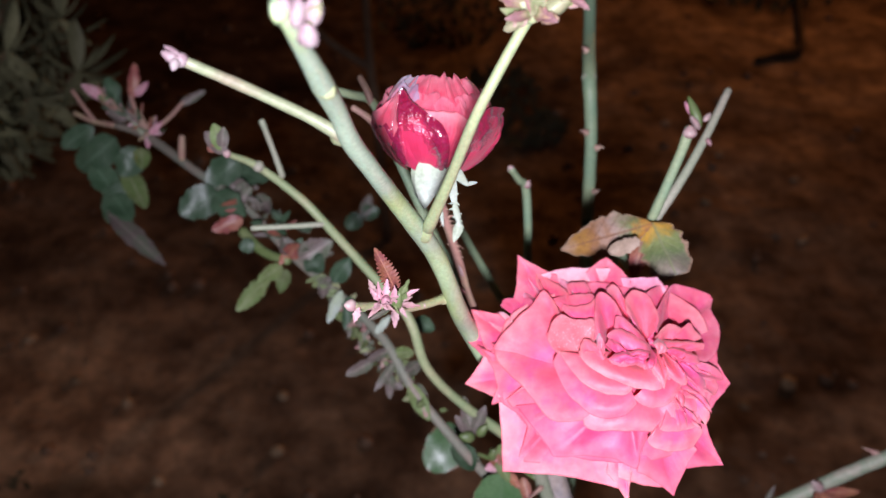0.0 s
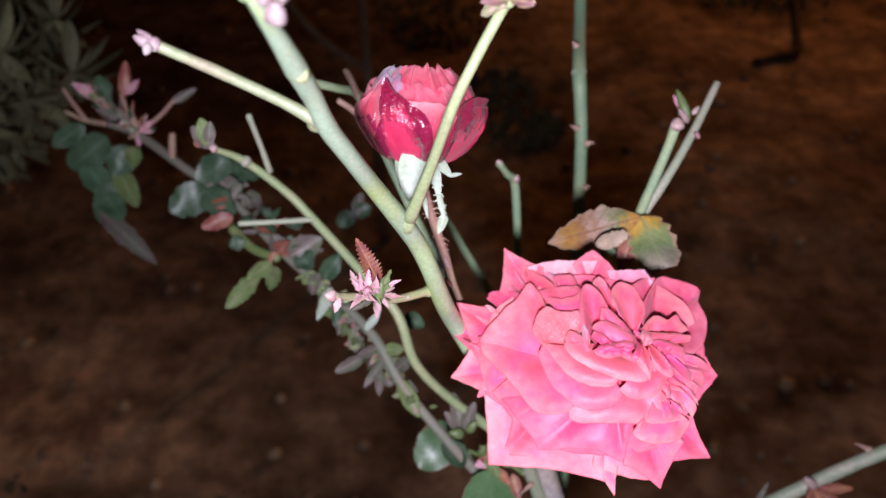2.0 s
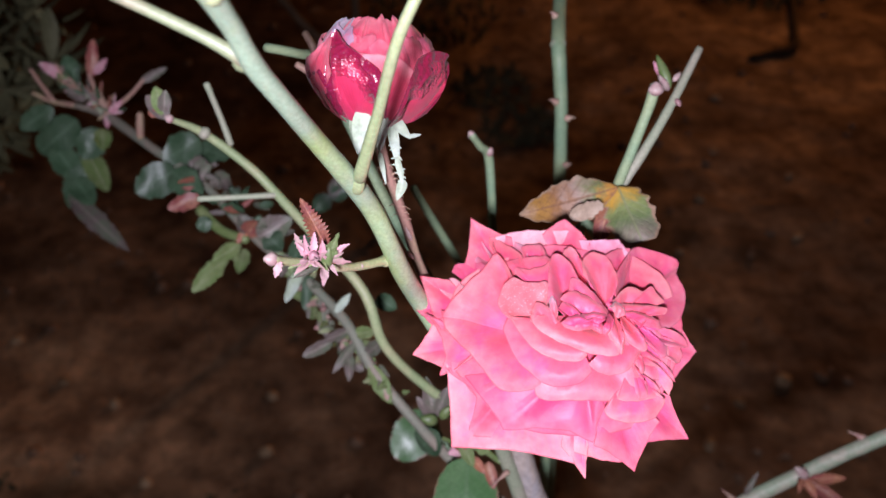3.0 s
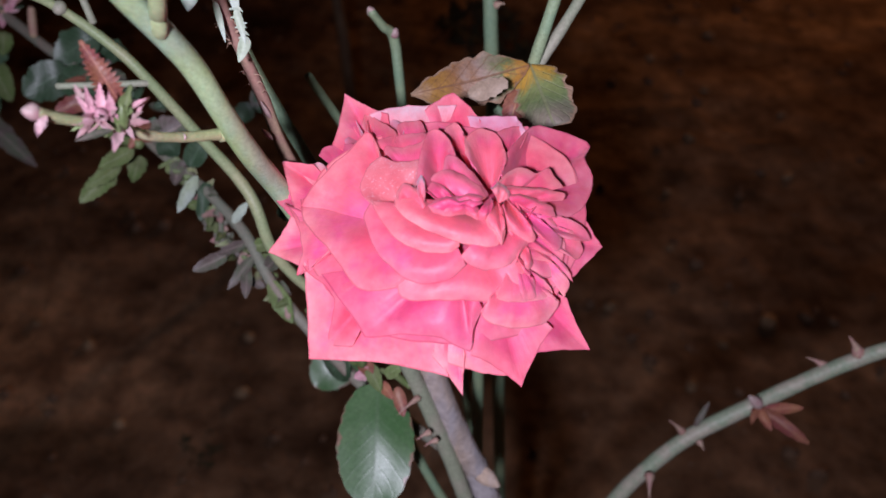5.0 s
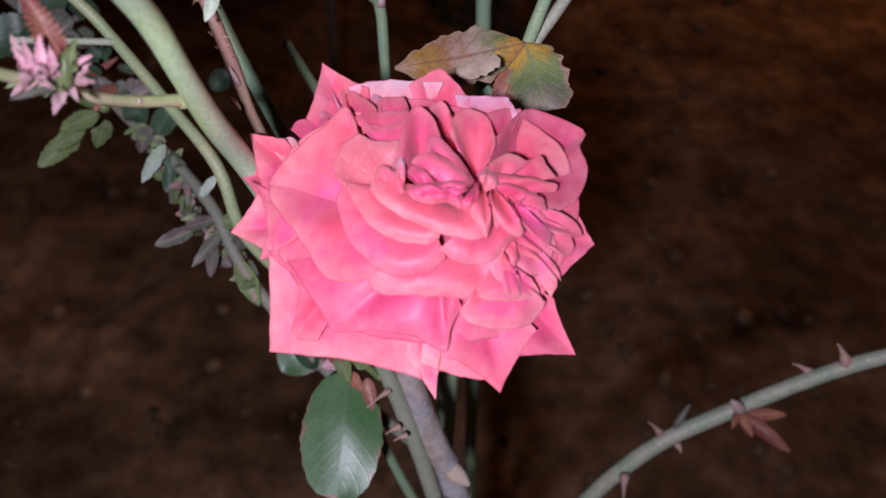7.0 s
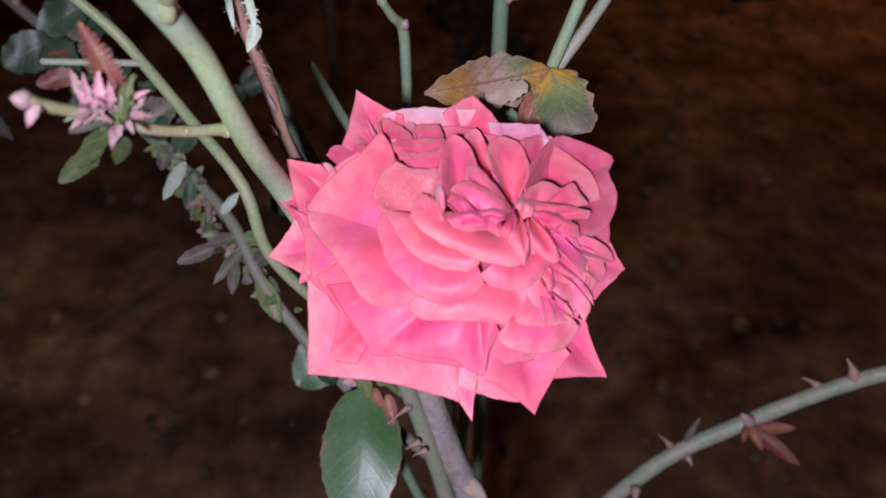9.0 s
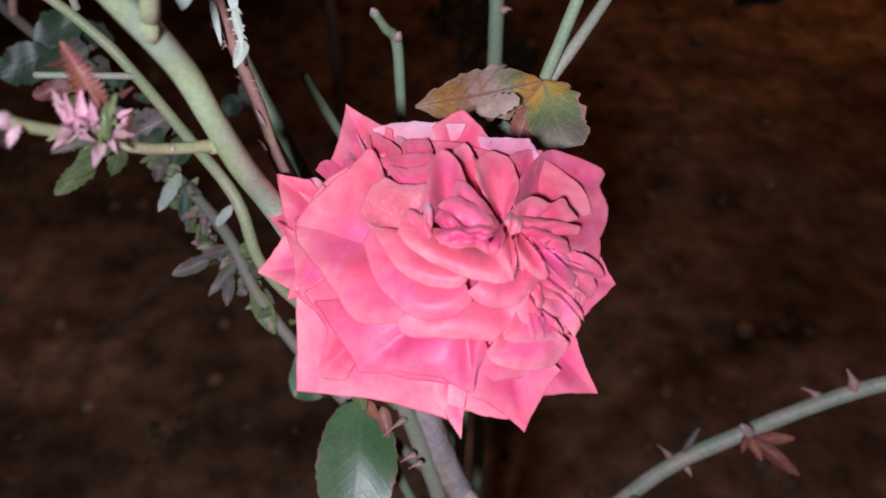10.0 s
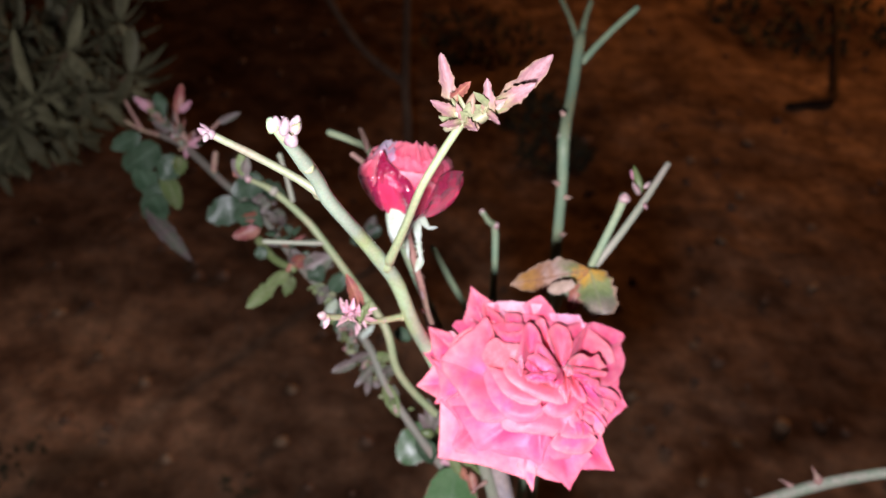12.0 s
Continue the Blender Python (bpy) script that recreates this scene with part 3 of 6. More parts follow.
def shrub(base, heads, seed):
    """A leafy shrub: stems rise from base to heads (x, y, z); whorls of long narrow leaves along each stem's upper part."""
    rnd = random.Random(seed)
    root = new("shrub")
    root.location = base
    tagged(root, "olive green shrub with long narrow leaves in the dark", "shrub")
    shapes = []
    for k in range(6):
        bm = leaf_bm((0, 0, 0), (0, 0, rnd.uniform(0.055, 0.085)), rnd.uniform(0.012, 0.018), facing=(0, -1, 0.2), teeth=1, tooth=0.0, curl=rnd.uniform(0.05, 0.3), fold=0.2, rows=8, seed=k, blunt=0.9)
        me = bpy.data.meshes.new("leaf")
        bm.to_mesh(me)
        bm.free()
        me.materials.append(SHRUB_LEAF)
        me.polygons.foreach_set("use_smooth", [True] * len(me.polygons))
        shapes.append(me)
    verts, faces, count = [], [], 0
    for head in heads:
        b, h = Vector(base), Vector(head)
        m = b.lerp(h, 0.55) + Vector((rnd.uniform(-0.06, 0.06), rnd.uniform(-0.06, 0.06), 0.08))
        pts = [(*b, 0.012), (*m, 0.007), (*b.lerp(h, 0.85).lerp(m, 0.1), 0.004), (*h, 0.002)]
        st = stem("branch", pts, SHRUB_BARK, root, "", 7, 0.08)
        line = [Vector(q[:3]) for q in spline([Vector(q) for q in pts], 8)]
        low = int(len(line) * 0.45)
        for i in range(low, len(line)):
            d = (line[i] - line[i - 1]).normalized()
            turn0 = rnd.uniform(0, 6.28)
            for q in range(5 if i < len(line) - 1 else 8):
                a = turn0 + q * 1.257 + rnd.uniform(-0.3, 0.3)
                o = d.orthogonal().normalized()
                o.rotate(Matrix.Rotation(a, 3, d))
                way = (o * rnd.uniform(0.7, 1.1) + d * rnd.uniform(0.25, 0.9) + Vector((0, 0, rnd.uniform(-0.4, 0.3)))).normalized()
                shape, rot, s = rnd.choice(shapes), way.to_track_quat("Z", "Y"), rnd.uniform(0.75, 1.15)
                count += 1
                if count <= 300:
                    lf = new("leaf", shape)
                    lf.parent = st
                    lf.rotation_mode = "QUATERNION"
                    lf.rotation_quaternion = rot
                    lf.scale = (s, s, s)
                    lf.location = line[i] - Vector(pts[0][:3])
                else:
                    first = len(verts)
                    verts += [tuple(rot @ (v.co * s) + line[i] - b) for v in shape.vertices]
                    faces += [tuple(first + q2 for q2 in f.vertices) for f in shape.polygons]
    me = bpy.data.meshes.new("foliage")
    me.from_pydata(verts, [], faces)
    me.materials.append(SHRUB_LEAF)
    me.polygons.foreach_set("use_smooth", [True] * len(me.polygons))
    rest = new("foliage", me)
    rest.parent = root
    tagged(rest, kind="stuff")
    return root


shrub((-1.5, 1.75, 0.0), [(-0.4794, 0.9927, 1.1145), (-0.4365, 0.9067, 1.0863), (-0.4952, 0.8743, 1.1287), (-0.5321, 0.8352, 1.0831), (-0.5024, 0.9025, 1.0531), (-0.5882, 0.9268, 1.1187), (-0.5620, 1.0639, 1.1266), (-0.5773, 0.8525, 1.0275), (-0.6503, 0.8934, 1.0811), (-0.6627, 1.0862, 1.1589), (-0.5229, 1.1372, 1.1350)], 3)

# ---- the rose bush ----
BASE = Vector((0.10, 0.36, ground_height(0.10, 0.36)))
bush = new("rose_bush")
bush.location = BASE
tagged(bush, "pruned rose bush with one pink and one withering red bloom", "rose bush")


# canes down to the soil
cane = stem("main_cane", [(0.0483, 0.2569, 1.2348, 0.0054), (0.0558, 0.2549, 1.2117, 0.0058), (0.0656, 0.2523, 1.1738, 0.0060), (0.0759, 0.2498, 1.1459, 0.0062), (0.0844, 0.2455, 1.1148, 0.0064), (0.0994, 0.2411, 1.0710, 0.0070), (0.092, 0.30, 0.80, 0.008), (0.098, 0.33, 0.35, 0.010), (0.10, 0.36, -0.03, 0.012)], BARK, bush, "woody grey-brown main cane with old leaf scars", 14, 0.09)
side_cane = stem("cane", [(0.0401, 0.2503, 1.2420, 0.0030), (0.0462, 0.2503, 1.2208, 0.0035), (0.0546, 0.2493, 1.1916, 0.0037), (0.0629, 0.2468, 1.1609, 0.0038), (0.0715, 0.2422, 1.1281, 0.0038), (0.0838, 0.2384, 1.0819, 0.0040), (0.085, 0.30, 0.6, 0.0055), (0.11, 0.37, -0.03, 0.008)], STEM_GREY, bush, "grey-green cane beside the main cane", 12)
stem("cane", [(0.0362, 0.2720, 1.1641, 0.0022), (0.0435, 0.2665, 1.1446, 0.0024), (0.0529, 0.2622, 1.1192, 0.0025), (0.0648, 0.2570, 1.0901, 0.0027), (0.0836, 0.2493, 1.0431, 0.0030), (0.088, 0.33, 0.6, 0.004), (0.09, 0.38, -0.03, 0.005)], STEM_GREEN, bush, "thin green cane low in the bush", 10)
part("knot", ovoid_bm(bmesh.new(), (0.0747, 0.2501, 1.1477), (0.0861, 0.2400, 1.1464), 0.0042, 12, 8), BARK, cane, "", (0.0747, 0.2501, 1.1477))
for at, out in (((0.0536, 0.2408, 1.1901), (0.0483, 0.2369, 1.1902)), ((0.0491, 0.2453, 1.2088), (0.0407, 0.2374, 1.2076)), ((0.0567, 0.2400, 1.1852), (0.0515, 0.2372, 1.1849))):
    thorn(at, out, 0.0017, side_cane)

# pale green stem that carries the spent bloom tips
pale = stem("stem", [(-0.0290, 0.1383, 1.5092, 0.0012), (-0.0276, 0.1405, 1.5045, 0.0014), (-0.0266, 0.1507, 1.4929, 0.0020), (-0.0257, 0.1605, 1.4812, 0.0026), (-0.0243, 0.1697, 1.4688, 0.0024), (-0.0228, 0.1765, 1.4567, 0.0026), (-0.0188, 0.1850, 1.4420, 0.0026), (-0.0142, 0.1963, 1.4243, 0.0028), (-0.0081, 0.2049, 1.4066, 0.0032), (-0.0026, 0.2111, 1.3907, 0.0032), (0.0017, 0.2126, 1.3768, 0.0031), (0.0055, 0.2181, 1.3586, 0.0034), (0.0108, 0.2257, 1.3380, 0.0034), (0.0257, 0.2272, 1.3041, 0.0035), (0.0501, 0.2522, 1.2301, 0.0038)], STEM_PALE, bush, "thick pale green stem with cut side shoots", 16, 0.015)
for a, b, r in (((-0.0258, 0.1616, 1.4779), (-0.0246, 0.1596, 1.4833), 2.7), ((-0.0263, 0.1805, 1.4538), (-0.0242, 0.1743, 1.4620), 2.4), ((-0.0064, 0.2053, 1.4008), (-0.0045, 0.2031, 1.4107), 2.5)):
    part("node", ovoid_bm(bmesh.new(), a, b, 0.98 * r / 1000, 12, 8), STEM_SHOOT, pale, "", a)
left_shoot = stem("side_shoot", [(-0.0249, 0.1765, 1.4583, 0.0019), (-0.0327, 0.1769, 1.4634, 0.0015), (-0.0457, 0.1759, 1.4716, 0.0014), (-0.0582, 0.1736, 1.4797, 0.0013)], STEM_DULL, bush, "pale yellow-green side shoot with a pink withered tip", 12)
for k, (a, b, r) in enumerate((((-0.0579, 0.1734, 1.4795), (-0.0608, 0.1727, 1.4818), 1.7), ((-0.0592, 0.1728, 1.4804), (-0.0630, 0.1723, 1.4829), 1.4), ((-0.0599, 0.1723, 1.4813), (-0.0604, 0.1696, 1.4797), 1.2), ((-0.0591, 0.1726, 1.4816), (-0.0630, 0.1751, 1.4831), 1.0))):
    bud(a, b, r / 1000, BUD_PALE, left_shoot, seed=k)
for k, (a, b, r, m) in enumerate((((-0.0244, 0.1417, 1.4993), (-0.0242, 0.1411, 1.5048), 2.2, BUD_PALE), ((-0.0234, 0.1405, 1.5041), (-0.0218, 0.1404, 1.5102), 2.0, BUD_PALE), ((-0.0262, 0.1393, 1.5042), (-0.0249, 0.1399, 1.5096), 2.0, BUD_PALE), ((-0.0275, 0.1384, 1.5062), (-0.0294, 0.1372, 1.5095), 2.0, STEM_PALE), ((-0.0275, 0.1387, 1.5066), (-0.0274, 0.1382, 1.5107), 1.5, BUD_PALE))):
    bud(a, b, 0.95 * r / 1000, m, pale, seed=k)
tip_rnd = random.Random(17)
for k in range(12):
    a = Vector((-0.0266, 0.1399, 1.5033)).lerp(Vector((-0.0234, 0.1406, 1.5057)), tip_rnd.random())
    b = a + Vector((tip_rnd.uniform(-0.004, 0.004), tip_rnd.uniform(-0.004, 0.002), tip_rnd.uniform(0.001, 0.006)))
    leaf(a, b, tip_rnd.uniform(0.0012, 0.0022), (BUD_PALE, STEM_TIP)[k % 2], pale, seed=k, rows=7, teeth=2, tooth=0.1, fold=0.6, ragged=0.3)
right_shoot = stem("side_shoot", [(-0.0047, 0.2032, 1.4077, 0.0021), (0.0021, 0.1953, 1.4324, 0.0016), (0.0084, 0.1881, 1.4566, 0.0015), (0.0147, 0.1903, 1.4701, 0.0014), (0.0201, 0.1923, 1.4803, 0.0015), (0.0212, 0.1903, 1.4833, 0.0020)], STEM_SHOOT, bush, "pale green side shoot with a tuft of young pink leaves", 12)
for k, (a, b, w, m) in enumerate((((0.0182, 0.1913, 1.4846), (0.0119, 0.1994, 1.5027), 7.5, LEAF_TUFT), ((0.0168, 0.1939, 1.4894), (0.0221, 0.1894, 1.4979), 6.0, LEAF_RED), ((0.0196, 0.1896, 1.4857), (0.0109, 0.1848, 1.4928), 6.0, LEAF_TUFT), ((0.0203, 0.1876, 1.4848), (0.0147, 0.1803, 1.4871), 4.0, LEAF_TUFT), ((0.0222, 0.1878, 1.4849), (0.0256, 0.1803, 1.4865), 5.0, LEAF_TUFT), ((0.0295, 0.1881, 1.4865), (0.0278, 0.1888, 1.5000), 6.5, LEAF_TUFT), ((0.0302, 0.1894, 1.4880), (0.0483, 0.1974, 1.5063), 11.0, LEAF_TUFT), ((0.0318, 0.1895, 1.4912), (0.0426, 0.1864, 1.5011), 8.0, LEAF_TUFT), ((0.0287, 0.1881, 1.4896), (0.0326, 0.1805, 1.4896), 3.5, LEAF_TUFT))):
    leaf(a, b, 0.64 * w / 1000, m, right_shoot, seed=k, fold=1.0, curl=0.10, teeth=5, tooth=0.10, ragged=0.22, rows=22, full=0.5)
for k, (a, b, r, m) in enumerate((((0.0204, 0.1886, 1.4827), (0.0169, 0.1912, 1.4909), 2.0, STEM_TIP), ((0.0227, 0.1887, 1.4844), (0.0238, 0.1912, 1.4936), 2.0, LEAF_TUFT), ((0.0222, 0.1881, 1.4836), (0.0310, 0.1883, 1.4897), 2.4, STEM_TIP), ((0.0232, 0.1871, 1.4839), (0.0266, 0.1825, 1.4861), 1.6, LEAF_TUFT), ((0.0299, 0.1893, 1.4879), (0.0299, 0.1905, 1.4956), 1.6, STEM_TIP))):
    bud(a, b, r / 1000, m, right_shoot, seed=k)
sprout = random.Random(31)
for k in range(22):
    a = Vector((0.0191, 0.1884, 1.4827)).lerp(Vector((0.0304, 0.1897, 1.4899)), sprout.random())
    b = a + Vector((sprout.uniform(-0.007, 0.007), sprout.uniform(-0.006, 0.002), sprout.uniform(-0.004, 0.008)))
    leaf(a, b, sprout.uniform(0.0018, 0.0032), (STEM_TIP, LEAF_DUSK, STEM_TIP)[k % 3], right_shoot, seed=k, rows=7, teeth=2, tooth=0.1, fold=0.6, ragged=0.3)
twig = stem("side_shoot", [(0.0005, 0.2156, 1.3664, 0.0020), (-0.0018, 0.2122, 1.3686, 0.0016), (-0.0071, 0.2054, 1.3728, 0.0014), (-0.0119, 0.1983, 1.3783, 0.0013), (-0.0167, 0.1939, 1.3837, 0.0014), (-0.0219, 0.1868, 1.3905, 0.0013), (-0.0252, 0.1810, 1.3959, 0.0014), (-0.0267, 0.1783, 1.3988, 0.0016)], STEM_TWIG, bush, "thin pale shoot with pink sprouting leaves", 10)
bud((-0.0258, 0.1790, 1.3981), (-0.0287, 0.1770, 1.4002), 0.0019, BUD_WHITE, twig)
bud((0.0003, 0.2131, 1.3681), (0.0008, 0.2173, 1.3653), 0.0021, STEM_TWIG, twig, name="node")
bud((-0.0071, 0.2045, 1.3734), (-0.0066, 0.2054, 1.3729), 0.0012, BUD_WHITE, twig, name="node")
for k, (a, b, w, m) in enumerate((((-0.0249, 0.1786, 1.3978), (-0.0258, 0.1742, 1.3961), 2.7, LEAF_PINK), ((-0.0204, 0.1894, 1.3903), (-0.0223, 0.1899, 1.3979), 2.6, BUD_WHITE), ((-0.0198, 0.1894, 1.3904), (-0.0195, 0.1885, 1.3980), 2.1, LEAF_PINK), ((-0.0182, 0.1900, 1.3896), (-0.0169, 0.1897, 1.3979), 2.9, LEAF_PINK), ((-0.0167, 0.1896, 1.3865), (-0.0220, 0.1824, 1.3889), 2.1, LEAF_MAUVE), ((-0.0152, 0.1901, 1.3855), (-0.0146, 0.1824, 1.3864), 2.6, LEAF_PINK), ((-0.0153, 0.1909, 1.3864), (-0.0107, 0.1900, 1.3971), 4.0, LEAF_LIGHT), ((-0.0141, 0.1914, 1.3869), (-0.0078, 0.1866, 1.3908), 2.1, BUD_WHITE), ((-0.0142, 0.1922, 1.3891), (-0.0081, 0.1891, 1.3948), 2.1, LEAF_PINK), ((-0.0157, 0.1896, 1.3879), (-0.0145, 0.1874, 1.3971), 2.4, LEAF_PINK))):
    leaf(a, b, 0.8 * w / 1000, m, twig, seed=20 + k, fold=0.7, rows=16, teeth=7, tooth=0.22, ragged=0.32)
bud((-0.0152, 0.1901, 1.3855), (-0.0133, 0.1904, 1.3930), 0.0019, LEAF_LIGHT, twig)
bud((-0.0174, 0.1889, 1.3900), (-0.0176, 0.1869, 1.3936), 0.0016, LEAF_PINK, twig)
tuft_rnd = random.Random(11)
for k in range(26):
    a = Vector((-0.0200, 0.1883, 1.3907)).lerp(Vector((-0.0145, 0.1924, 1.3865)), tuft_rnd.random())
    b = a + Vector((tuft_rnd.uniform(-0.006, 0.005), tuft_rnd.uniform(-0.006, 0.0), tuft_rnd.uniform(-0.002, 0.008)))
    leaf(a, b, 0.0013, (LEAF_PINK, BUD_WHITE, LEAF_LIGHT)[k % 3], twig, seed=k, rows=7, teeth=1, tooth=0, fold=0.5, ragged=0.3)
leaf((-0.0150, 0.1935, 1.3910), (-0.0199, 0.1943, 1.4060), 0.0056, LEAF_SPROUT, twig, "toothed rusty red young leaf", teeth=13, tooth=0.30, fold=0.45, rows=52, blunt=0.35, ragged=0.10)

# stem of the red bloom
red_stem = stem("stem", [(-0.0032, 0.2456, 1.4006, 0.0024), (-0.0012, 0.2432, 1.3900, 0.0019), (0.0017, 0.2437, 1.3766, 0.0018), (0.0061, 0.2433, 1.3590, 0.0019), (0.0107, 0.2416, 1.3399, 0.0020), (0.0232, 0.2449, 1.3018, 0.0024), (0.0432, 0.2536, 1.2384, 0.0028)], STEM_BROWN, bush, "thin reddish brown stem under the red bloom", 10)
bud((0.0078, 0.2414, 1.3536), (0.0060, 0.2396, 1.3609), 0.0008, BUD_WHITE, red_stem)
bud((0.0085, 0.2357, 1.3500), (0.0058, 0.2356, 1.3541), 0.0008, BUD_WHITE, red_stem)

# upright stems behind the pink bloom
up = stem("stem", [(0.0916, 0.5145, 1.3699, 0.0040), (0.0867, 0.4666, 1.3512, 0.0038), (0.0808, 0.4176, 1.3443, 0.0039), (0.0826, 0.4048, 1.3213, 0.0036), (0.0841, 0.3985, 1.2951, 0.0036), (0.0859, 0.3962, 1.2643, 0.0037), (0.0908, 0.3931, 1.1828, 0.0042), (0.12, 0.40, 0.6, 0.005), (0.13, 0.38, -0.03, 0.006)], STEM_GREEN, bush, "tall upright green stem with a few thorns and a cut fork", 12)
for k, pts in enumerate(([(0.0917, 0.5086, 1.3627, 0.0025), (0.0855, 0.5310, 1.3714, 0.0020), (0.0772, 0.5538, 1.3791, 0.0020)], [(0.0915, 0.5124, 1.3674, 0.0027), (0.0954, 0.5344, 1.3751, 0.0024), (0.0990, 0.5492, 1.3803, 0.0022)], [(0.0937, 0.4978, 1.3573, 0.0027), (0.1105, 0.5161, 1.3709, 0.0023), (0.1308, 0.5349, 1.3849, 0.0022)])):
    stem("side_shoot", pts, STEM_GREEN, bush, "short cut green shoot")
part("node", ovoid_bm(bmesh.new(), (0.0805, 0.4146, 1.3407), (0.0808, 0.4202, 1.3474), 0.0042, 12, 8), STEM_GREY, up, "", (0.0805, 0.4146, 1.3407))
for a, b in (((0.0798, 0.4001, 1.3187), (0.0754, 0.3973, 1.3216)), ((0.0862, 0.3980, 1.3100), (0.0898, 0.3946, 1.3122)), ((0.0874, 0.3935, 1.2828), (0.0901, 0.3915, 1.2851)), ((0.0787, 0.4239, 1.3564), (0.0759, 0.4232, 1.3587))):
    thorn(a, b, 0.0022, up)
mid = stem("stem", [(0.0325, 0.3307, 1.3419, 0.0017), (0.0365, 0.3326, 1.3347, 0.0018), (0.0404, 0.3350, 1.3283, 0.0022), (0.0423, 0.3310, 1.3110, 0.0021), (0.0438, 0.3278, 1.2839, 0.0022), (0.0492, 0.3197, 1.2198, 0.0026), (0.10, 0.34, 0.7, 0.004), (0.09, 0.38, -0.03, 0.005)], STEM_GREEN, bush, "short cut green stem with a bent tip", 10)
bud((0.0400, 0.3342, 1.3288), (0.0419, 0.3338, 1.3331), 0.0020, BUD_WHITE, mid)
bud((0.0335, 0.3317, 1.3399), (0.0313, 0.3310, 1.3437), 0.0019, BUD_WHITE, mid)
fork_a = stem("stem", [(0.1032, 0.3020, 1.3823, 0.0023), (0.1009, 0.2998, 1.3719, 0.0022), (0.0960, 0.2963, 1.3537, 0.0022), (0.0921, 0.2947, 1.3378, 0.0023), (0.0879, 0.2947, 1.3145, 0.0025), (0.0768, 0.2999, 1.2585, 0.0026), (0.092, 0.34, 0.7, 0.0045), (0.12, 0.41, -0.03, 0.006)], STEM_GREEN, bush, "cut green stem forming a narrow fork", 10)
bud((0.1028, 0.2994, 1.3792), (0.1029, 0.3012, 1.3844), 0.0030, BUD_WHITE, fork_a)
fork_b = stem("stem", [(0.1308, 0.3425, 1.3776, 0.0018), (0.1182, 0.3223, 1.3661, 0.0019), (0.1057, 0.3060, 1.3529, 0.0021), (0.0946, 0.2958, 1.3392, 0.0022)], STEM_GREY, bush, "greyish cut stem forming a narrow fork", 10)
for a, b, r, m in (((0.1175, 0.3299, 1.3658), (0.1121, 0.3399, 1.3762), 2.2, LEAF_LIGHT), ((0.1164, 0.3274, 1.3659), (0.1111, 0.3280, 1.3729), 1.8, BUD_WHITE), ((0.1142, 0.3350, 1.3687), (0.1109, 0.3392, 1.3737), 1.3, LEAF_PINK), ((0.1176, 0.3281, 1.3699), (0.1209, 0.3306, 1.3728), 1.3, BUD_WHITE), ((0.1176, 0.3198, 1.3662), (0.1190, 0.3160, 1.3648), 1.3, BUD_WHITE)):
    bud(a, b, r / 1000, m, fork_b)
slant = stem("stem", [(0.0053, 0.3279, 1.3152, 0.0018), (0.0121, 0.3324, 1.2971, 0.0020), (0.0204, 0.3376, 1.2754, 0.0022), (0.0325, 0.3499, 1.2402, 0.0023), (0.0626, 0.3559, 1.1697, 0.0028), (0.11, 0.36, 0.6, 0.005), (0.08, 0.35, -0.03, 0.006)], STEM_GREEN, bush, "slanting green stem behind the bloom", 10)

# withered three-part leaf above the pink bloom
petiole = stem("leaf_stalk", [(0.0914, 0.2927, 1.3401, 0.0010), (0.0869, 0.2873, 1.3415, 0.0013), (0.0850, 0.2844, 1.3365, 0.0012), (0.0834, 0.2819, 1.3272, 0.0011)], STEM_GREEN, bush)
leaf((0.0493, 0.2680, 1.3448), (0.0880, 0.2873, 1.3424), 0.0175, DEAD_BROWN, petiole, "curled withered brown leaf", fold=-0.55, curl=-0.12, tooth=0.04, teeth=13, ragged=0.16, rows=30, blunt=1.7, full=0.62, seed=3)
leaf((0.0904, 0.2864, 1.3450), (0.0956, 0.2600, 1.3400), 0.0192, DEAD_YELLOW, petiole, "yellowing green leaf with brown edges", fold=-0.5, curl=0.12, tooth=0.05, teeth=6, blunt=0.9, full=0.22, ragged=0.10, rows=30, seed=4)
leaf((0.0812, 0.2680, 1.3498), (0.0684, 0.2617, 1.3487), 0.0062, DEAD_TAN, petiole, "pale dry curled leaf edge", fold=-0.35, seed=9, full=0.3, tooth=0.0, ragged=0.18)
leaf((0.0874, 0.2844, 1.3365), (0.0821, 0.2700, 1.3286), 0.0085, LEAF_RED, petiole, "small reddish brown withered leaf", fold=0.5, curl=0.3)

# arching thorny cane
arch = stem("thorny_cane", [(0.1296, 0.2655, 1.0114, 0.0046), (0.1574, 0.2815, 1.0571, 0.0046), (0.1735, 0.2891, 1.0797, 0.0046), (0.1980, 0.2972, 1.1030, 0.0045), (0.2304, 0.3030, 1.1244, 0.0044), (0.2589, 0.3045, 1.1482, 0.0042), (0.2846, 0.3030, 1.1691, 0.0040), (0.3139, 0.2967, 1.1922, 0.0035), (0.3466, 0.2858, 1.2109, 0.0030)], STEM_ARCH, bush, "arching green cane set with pink thorns", 12)
stem("cane", [(0.1296, 0.2655, 1.0114, 0.0046), (0.14, 0.36, 0.75, 0.005), (0.12, 0.36, -0.03, 0.006)], STEM_GREEN, bush)
